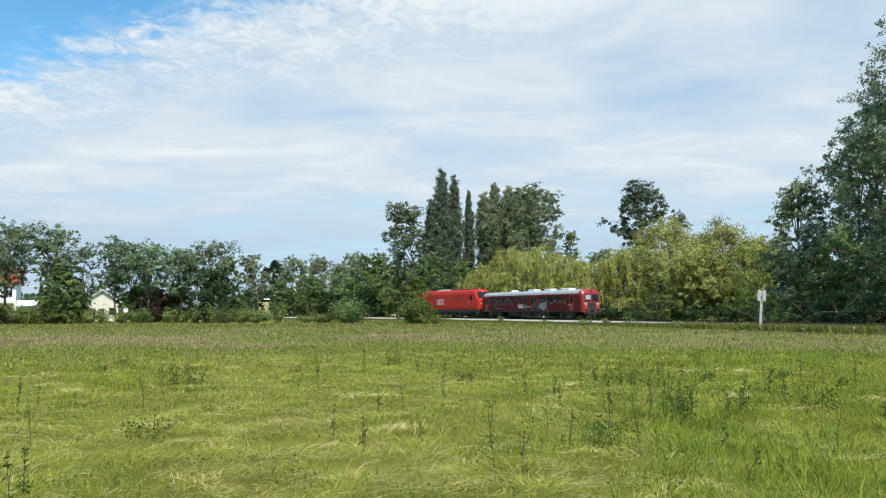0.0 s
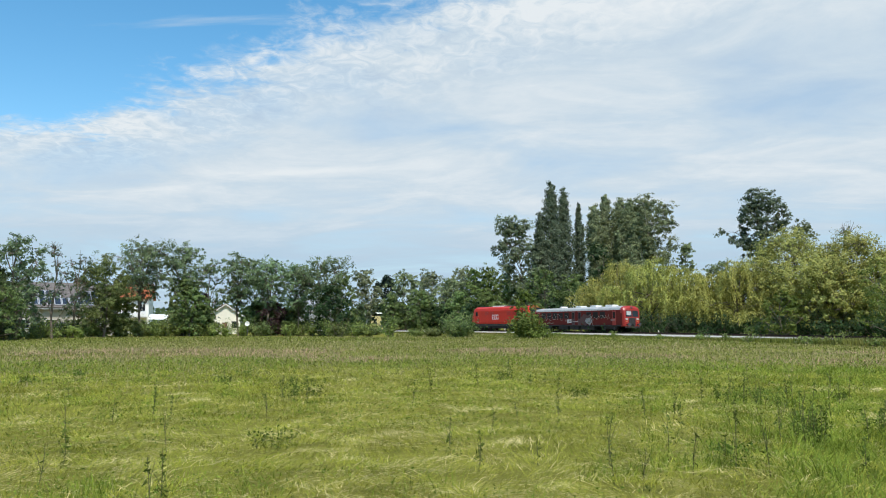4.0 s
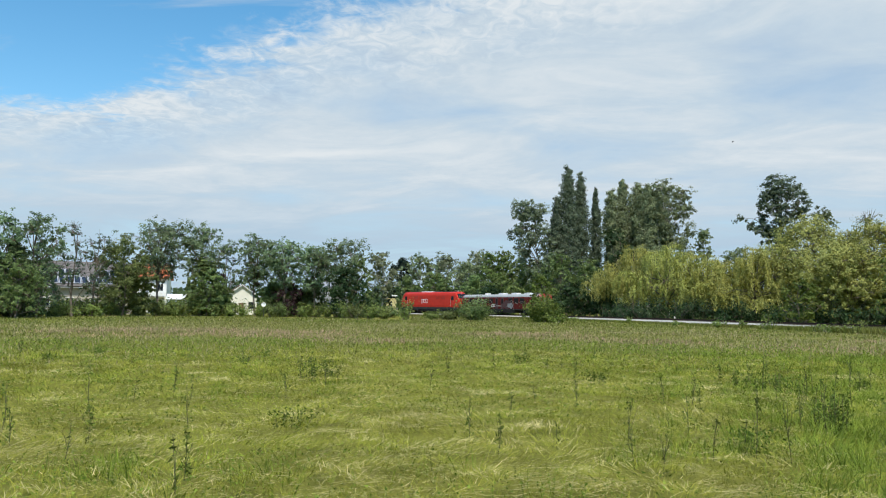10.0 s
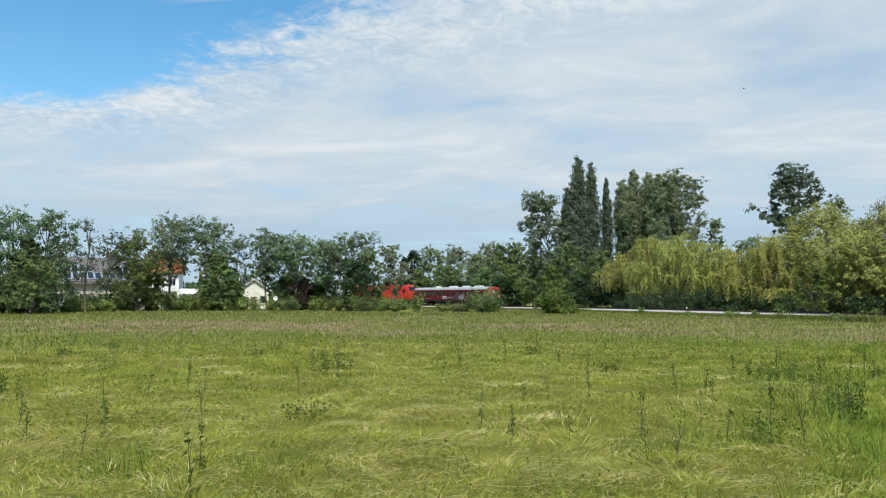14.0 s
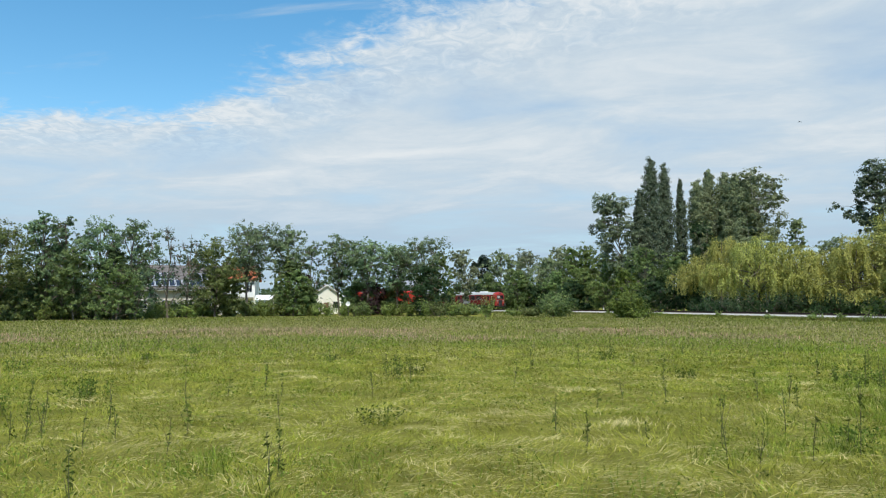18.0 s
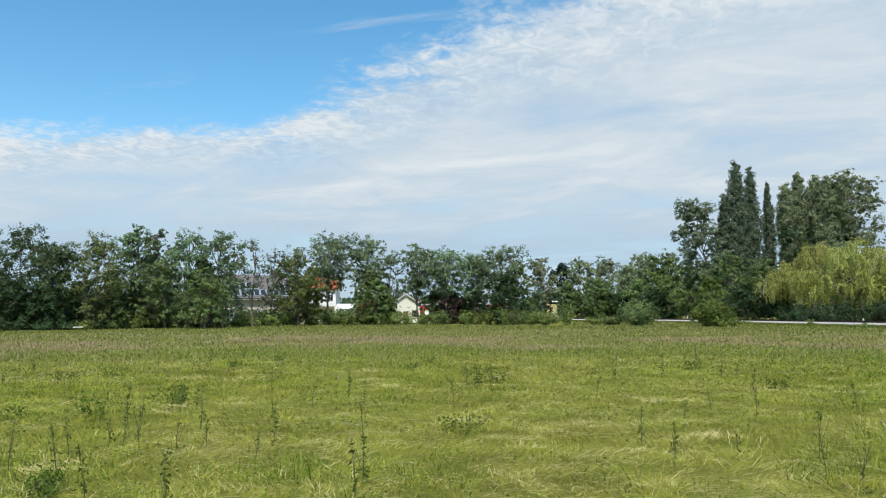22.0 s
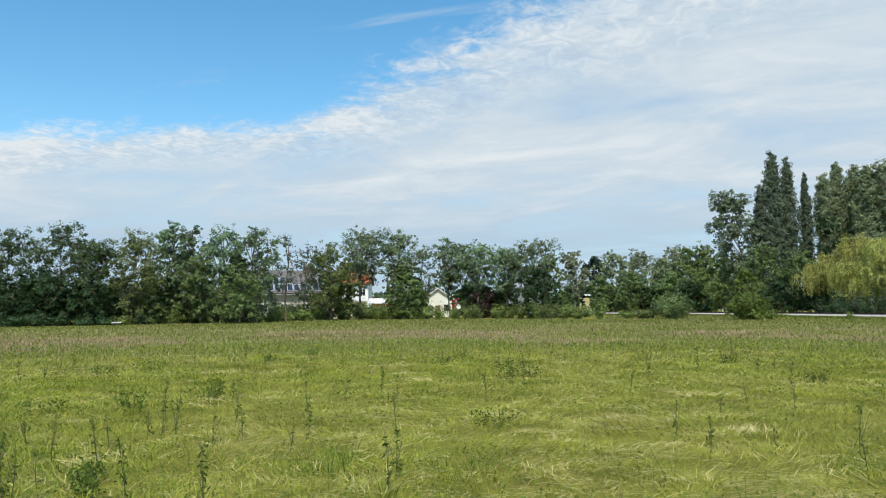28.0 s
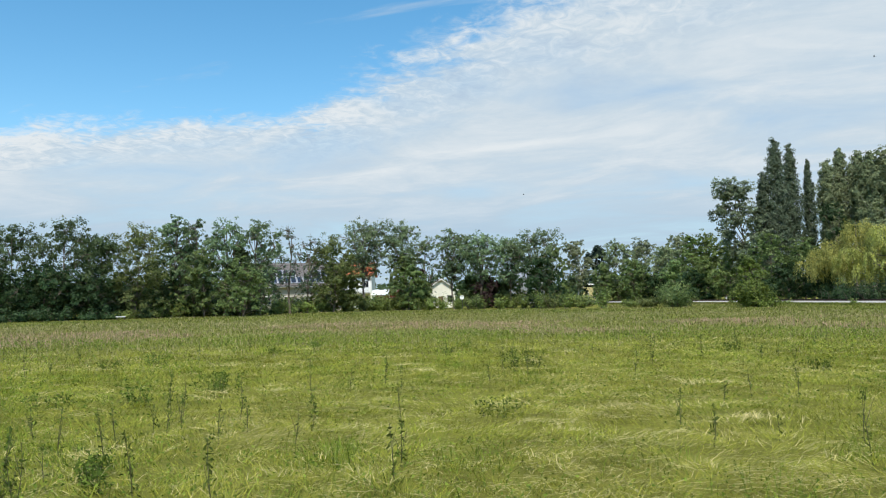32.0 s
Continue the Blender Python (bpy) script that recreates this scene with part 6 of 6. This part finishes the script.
def weed_clump(p, h, w, seed):
    """A bushy stand of broad-leaved weed."""
    r = np.random.RandomState(1500 + seed)
    ob = thing("weed_clump", "bushy dark green clump of leafy weeds in the grass", "weed", Matrix.Translation(p), "weed clumps")
    stems, pts = [], []
    for i in range(9):
        a, q = r.uniform(0, 6.28), r.uniform(0.2, 1) * w / 2
        tip = np.array((math.cos(a) * q, math.sin(a) * q, h * r.uniform(0.6, 1.0)))
        stems.append(bent((tip[0] * 0.6, tip[1] * 0.6, -0.02), tip, 0.006, 0.002, r, 0.04, 3))
        t = r.uniform(0.15, 1.0, 26)
        pts.append(np.stack([tip[0] * (0.6 + 0.4 * t), tip[1] * (0.6 + 0.4 * t), tip[2] * t], 1) + r.normal(size=(26, 3)) * 0.045)
    for st in stems:
        limb_mesh("stem", [st], M_WEED_STEM, ob)
    v, f = leaf_cards(r, np.concatenate(pts), 0.020, long=1.7, up=0.5)
    shown("leaves", poly_mesh("leaves", v, (f,)), M_CLUMP, ob)


def build_weeds():
    q = random.Random(8)
    stands = [(17.6, 12.1, 0.7, 0.4), (17.0, 12.8, 0.6, 0.5), (13.1, 17.7, 0.6, 0.9), (11.9, 18.2, 0.5, 0.8), (14.4, 17.4, 0.6, 0.7), (-18.5, 18.4, 0.6, 1.0), (-17.4, 18.8, 0.55, 0.9), (23.0, 16.5, 0.6, 0.9), (21.0, 14.0, 0.5, 0.8), (26.0, 14.5, 0.6, 0.9), (12.0, 10.6, 0.35, 0.7), (-40.0, 15.5, 0.5, 0.9), (-39.2, 16.0, 0.5, 0.8)]
    stands += [(q.uniform(-52, 32), q.uniform(9, 30), q.uniform(0.25, 0.5), q.uniform(0.4, 0.9)) for _ in range(14)]
    stands += [(q.uniform(-54, -42), q.uniform(6.5, 9.5), q.uniform(0.3, 0.45), q.uniform(0.25, 0.45)) for _ in range(3)]
    for i, (az, d, h, w) in enumerate(stands):
        weed_clump(at(az, d), h, w, i)
    r = random.Random(3)
    spots = [(17.6, 12.1, 0.95), (16.9, 12.6, 0.7), (4.4, 8.8, 0.75), (13.1, 17.7, 0.8), (12.2, 18.2, 0.7), (14.2, 17.4, 0.75), (-18.5, 18.5, 0.7), (-17.6, 18.9, 0.65), (-19.4, 18.2, 0.6), (-5.0, 9.3, 0.5), (-7.0, 10.2, 0.6), (12.0, 10.5, 0.4), (9.0, 13.0, 0.55), (6.5, 14.0, 0.6)]
    for i in range(64):
        az = r.uniform(-54, 33)
        d = 6.5 + 26 * r.random() ** 1.1
        spots.append((az, d, r.uniform(0.35, 0.7)))
    for i in range(22):
        spots.append((r.uniform(10, 30), r.uniform(9, 22), r.uniform(0.5, 0.9)))
    for i in range(14):
        spots.append((r.uniform(-54, -36), r.uniform(6.5, 12), r.uniform(0.4, 0.75)))
    for i, (az, d, h) in enumerate(spots):
        weed(at(az, d, 0.0), h, i % 3 == 0, i)


build_weeds()


# ---- the insect ----
def build_fly():
    ob = thing("flying_insect", "small hairy brown flying insect close to the lens", "insect", Matrix.Identity(4))

    def egg(name, cx, cz, a, b, mat, parent=ob, label=""):
        bm = bmesh.new()
        bmesh.ops.create_uvsphere(bm, u_segments=12, v_segments=8, radius=1.0)
        bmesh.ops.transform(bm, matrix=Matrix.Translation((cx, 0, cz)) @ Matrix.Diagonal((a, b, b, 1)), verts=bm.verts)
        return part(name, bm, mat, parent, label, True)

    egg("thorax", 0.0, 0.0, 0.0040, 0.0032, M_FLY)
    egg("abdomen", -0.0050, -0.0012, 0.0050, 0.0034, M_FLYBAND, label="paler brown abdomen")
    egg("head", 0.0043, -0.0002, 0.0018, 0.0020, M_FLY)
    for s in (-1, 1):
        bm = bmesh.new()
        vs = [bm.verts.new(q) for q in ((0.001, s * 0.002, 0.0025), (0.000, s * 0.004, 0.0050), (-0.0085, s * 0.007, 0.0070), (-0.0075, s * 0.004, 0.0045))]
        bm.faces.new(vs)
        bmesh.ops.solidify(bm, geom=bm.faces[:], thickness=0.0002)
        part("wing", bm, M_WING, ob, "clear pale wing")
        for x in (-0.002, 0.0005, 0.003):
            part("leg", rod(bmesh.new(), (x, s * 0.002, -0.002), (x - 0.002, s * 0.003, -0.0042), 0.0003, sides=5), M_FLY, ob)
    return ob


FLY = build_fly()


def build_bird(name, label, span):
    """A bird in gliding flight along +x."""
    ob = thing(name, label, "bird", Matrix.Identity(4))
    k = span
    rings = []
    for x, r0 in ((-0.32, 0.012), (-0.18, 0.045), (0.0, 0.07), (0.14, 0.06), (0.22, 0.035), (0.27, 0.006)):
        rings.append([(x * k, r0 * k * math.cos(a), r0 * k * math.sin(a)) for a in np.linspace(0, 2 * math.pi, 8, endpoint=False)])
    part("body", loft(bmesh.new(), rings), M_FEATHER, ob, smooth=True)
    part("tail", loft(bmesh.new(), [[(-0.28 * k, -0.02 * k, z), (-0.28 * k, 0.02 * k, z), (-0.46 * k, 0.07 * k, z), (-0.40 * k, 0.0, z), (-0.46 * k, -0.07 * k, z)] for z in (-0.004 * k, 0.004 * k)]), M_FEATHER, ob)
    for sd in (-1, 1):
        q = [(0.12, 0.05, 0.02), (0.13, 0.24, 0.09), (-0.10, 0.52, 0.10), (-0.04, 0.26, 0.08), (-0.08, 0.05, 0.02)]
        part("wing", loft(bmesh.new(), [[(x * k, sd * y * k, (z + dz) * k) for x, y, z in q] for dz in (0, 0.012)]), M_FEATHER, ob)
    return ob


M_FEATHER = material("dark_feathers", (0.035, 0.035, 0.04), 0.6, 0.3, 20.0)
SWALLOW = build_bird("swallow", "small dark bird in quick flight over the meadow", 0.34)
KITE = build_bird("soaring_bird", "dark bird soaring high above the willows", 0.6)


# ---- what moves ----
TRAIN_ROWS = [(0, -10.0), (3, 2.4), (6, 15.5), (8, 24.6), (9, 29.5), (12, 43.5), (14.5, 55.7), (17, 68.2), (18, 73.9), (19, 79.9), (21, 91.0), (23, 100.5), (25, 108.0), (27, 116.0), (29, 124.5), (32, 137.5)]


def train_at(t):
    ts, ss = zip(*TRAIN_ROWS)
    i = max(0, min(len(ts) - 2, int(np.searchsorted(ts, t, side="right")) - 1))
    return ss[i] + (ss[i + 1] - ss[i]) * (t - ts[i]) / (ts[i + 1] - ts[i])


def vehicle_pose(s_mid, half):
    a, _ = on_track(s_mid + half)
    b, _ = on_track(s_mid - half)
    d = b - a
    mid = (a + b) / 2
    return Matrix.Translation((mid.x, mid.y, RAIL_TOP)) @ Matrix.Rotation(math.atan2(d.y, d.x), 4, "Z")


def motions():
    ts = [t * 1.0 for t in range(33)]
    smooth = lambda t: (train_at(max(0, t - 1)) + 2 * train_at(t) + train_at(min(32, t + 1))) / 4 if 0 < t < 32 else train_at(t)
    walk(RAILCAR, [(t, vehicle_pose(smooth(t) + 12.7, 8.6)) for t in ts])
    walk(LOCO, [(t, vehicle_pose(smooth(t) + 25.4 + 9.64, 5.2)) for t in ts])
    fly = [(0, (2.5, -1.2, 1.7), 0), (10.0, (1.4, -1.0, 2.0), 30),
           (18.0, (0.2, -1.5, 2.0), 0), (23.3, (-0.9, -0.5, 2.0), -20), (23.8, (-0.587, 0.36, 2.03), -35), (23.9, (-0.342, 0.505, 1.967), -35), (24.0, (-0.084, 0.67, 1.859), -20), (24.1, (0.039, 0.698, 1.892), 10),
           (24.2, (0.275, 0.656, 1.891), -20), (24.6, (0.9, -0.3, 1.9), -40), (26.5, (0.0, -1.5, 2.0), -20), (28.0, (-0.9, -0.4, 1.9), 0), (28.4, (-0.749, 0.236, 1.912), 10), (28.5, (-0.461, 0.549, 1.979), 10),
           (28.6, (0.011, 0.713, 1.973), 0), (28.7, (0.316, 0.688, 1.918), -10), (29.2, (1.0, -0.3, 1.9), -30), (32, (2.0, -1.4, 2.0), 0)]
    swift = [(0, (30, 10, 12), 150), (11.4, (16, 19, 8.5), 170), (12, (7.35, 20.74, 7.07), 200), (12.5, (18, 21, 7.6), 270), (14, (22, -5, 9), 250), (17, (0, -30, 10), 180), (21, (-26, -6, 8), 110), (22.5, (-25, 9, 6.2), 80),
             (23, (-16, 15.1, 5.32), 40), (23.5, (-26, 8, 6.2), -30), (26, (-26, -10, 8), -60), (27.5, (10, -20, 9), 0), (29, (35, 20, 12), 60), (31.0, (14, 78, 15), 120), (32, (-23.0, 73.5, 11.83), 160)]
    walk(SWALLOW, [(t, pose(*p, 12, 0, a)) for t, p, a in swift])
    soar = [(0, (48, 95, 50), 190), (6, (30, 105, 36), 200), (9, (21.4, 107.9, 23.5), 160), (12, (22.8, 107.6, 27.5), 190), (13, (20.8, 108.0, 28.4), 160), (14, (21.8, 107.8, 30.0), 120), (19, (18.4, 108.4, 24.7), 160), (24, (34, 104, 34), 230), (29, (26, 107, 34), 170), (32, (11.9, 109.4, 30.9), 170)]
    walk(KITE, [(t, pose(*p, 14, 0, a)) for t, p, a in soar])
    walk(FLY, [(t, pose(*p, 0, -15, a)) for t, p, a in fly])


motions()
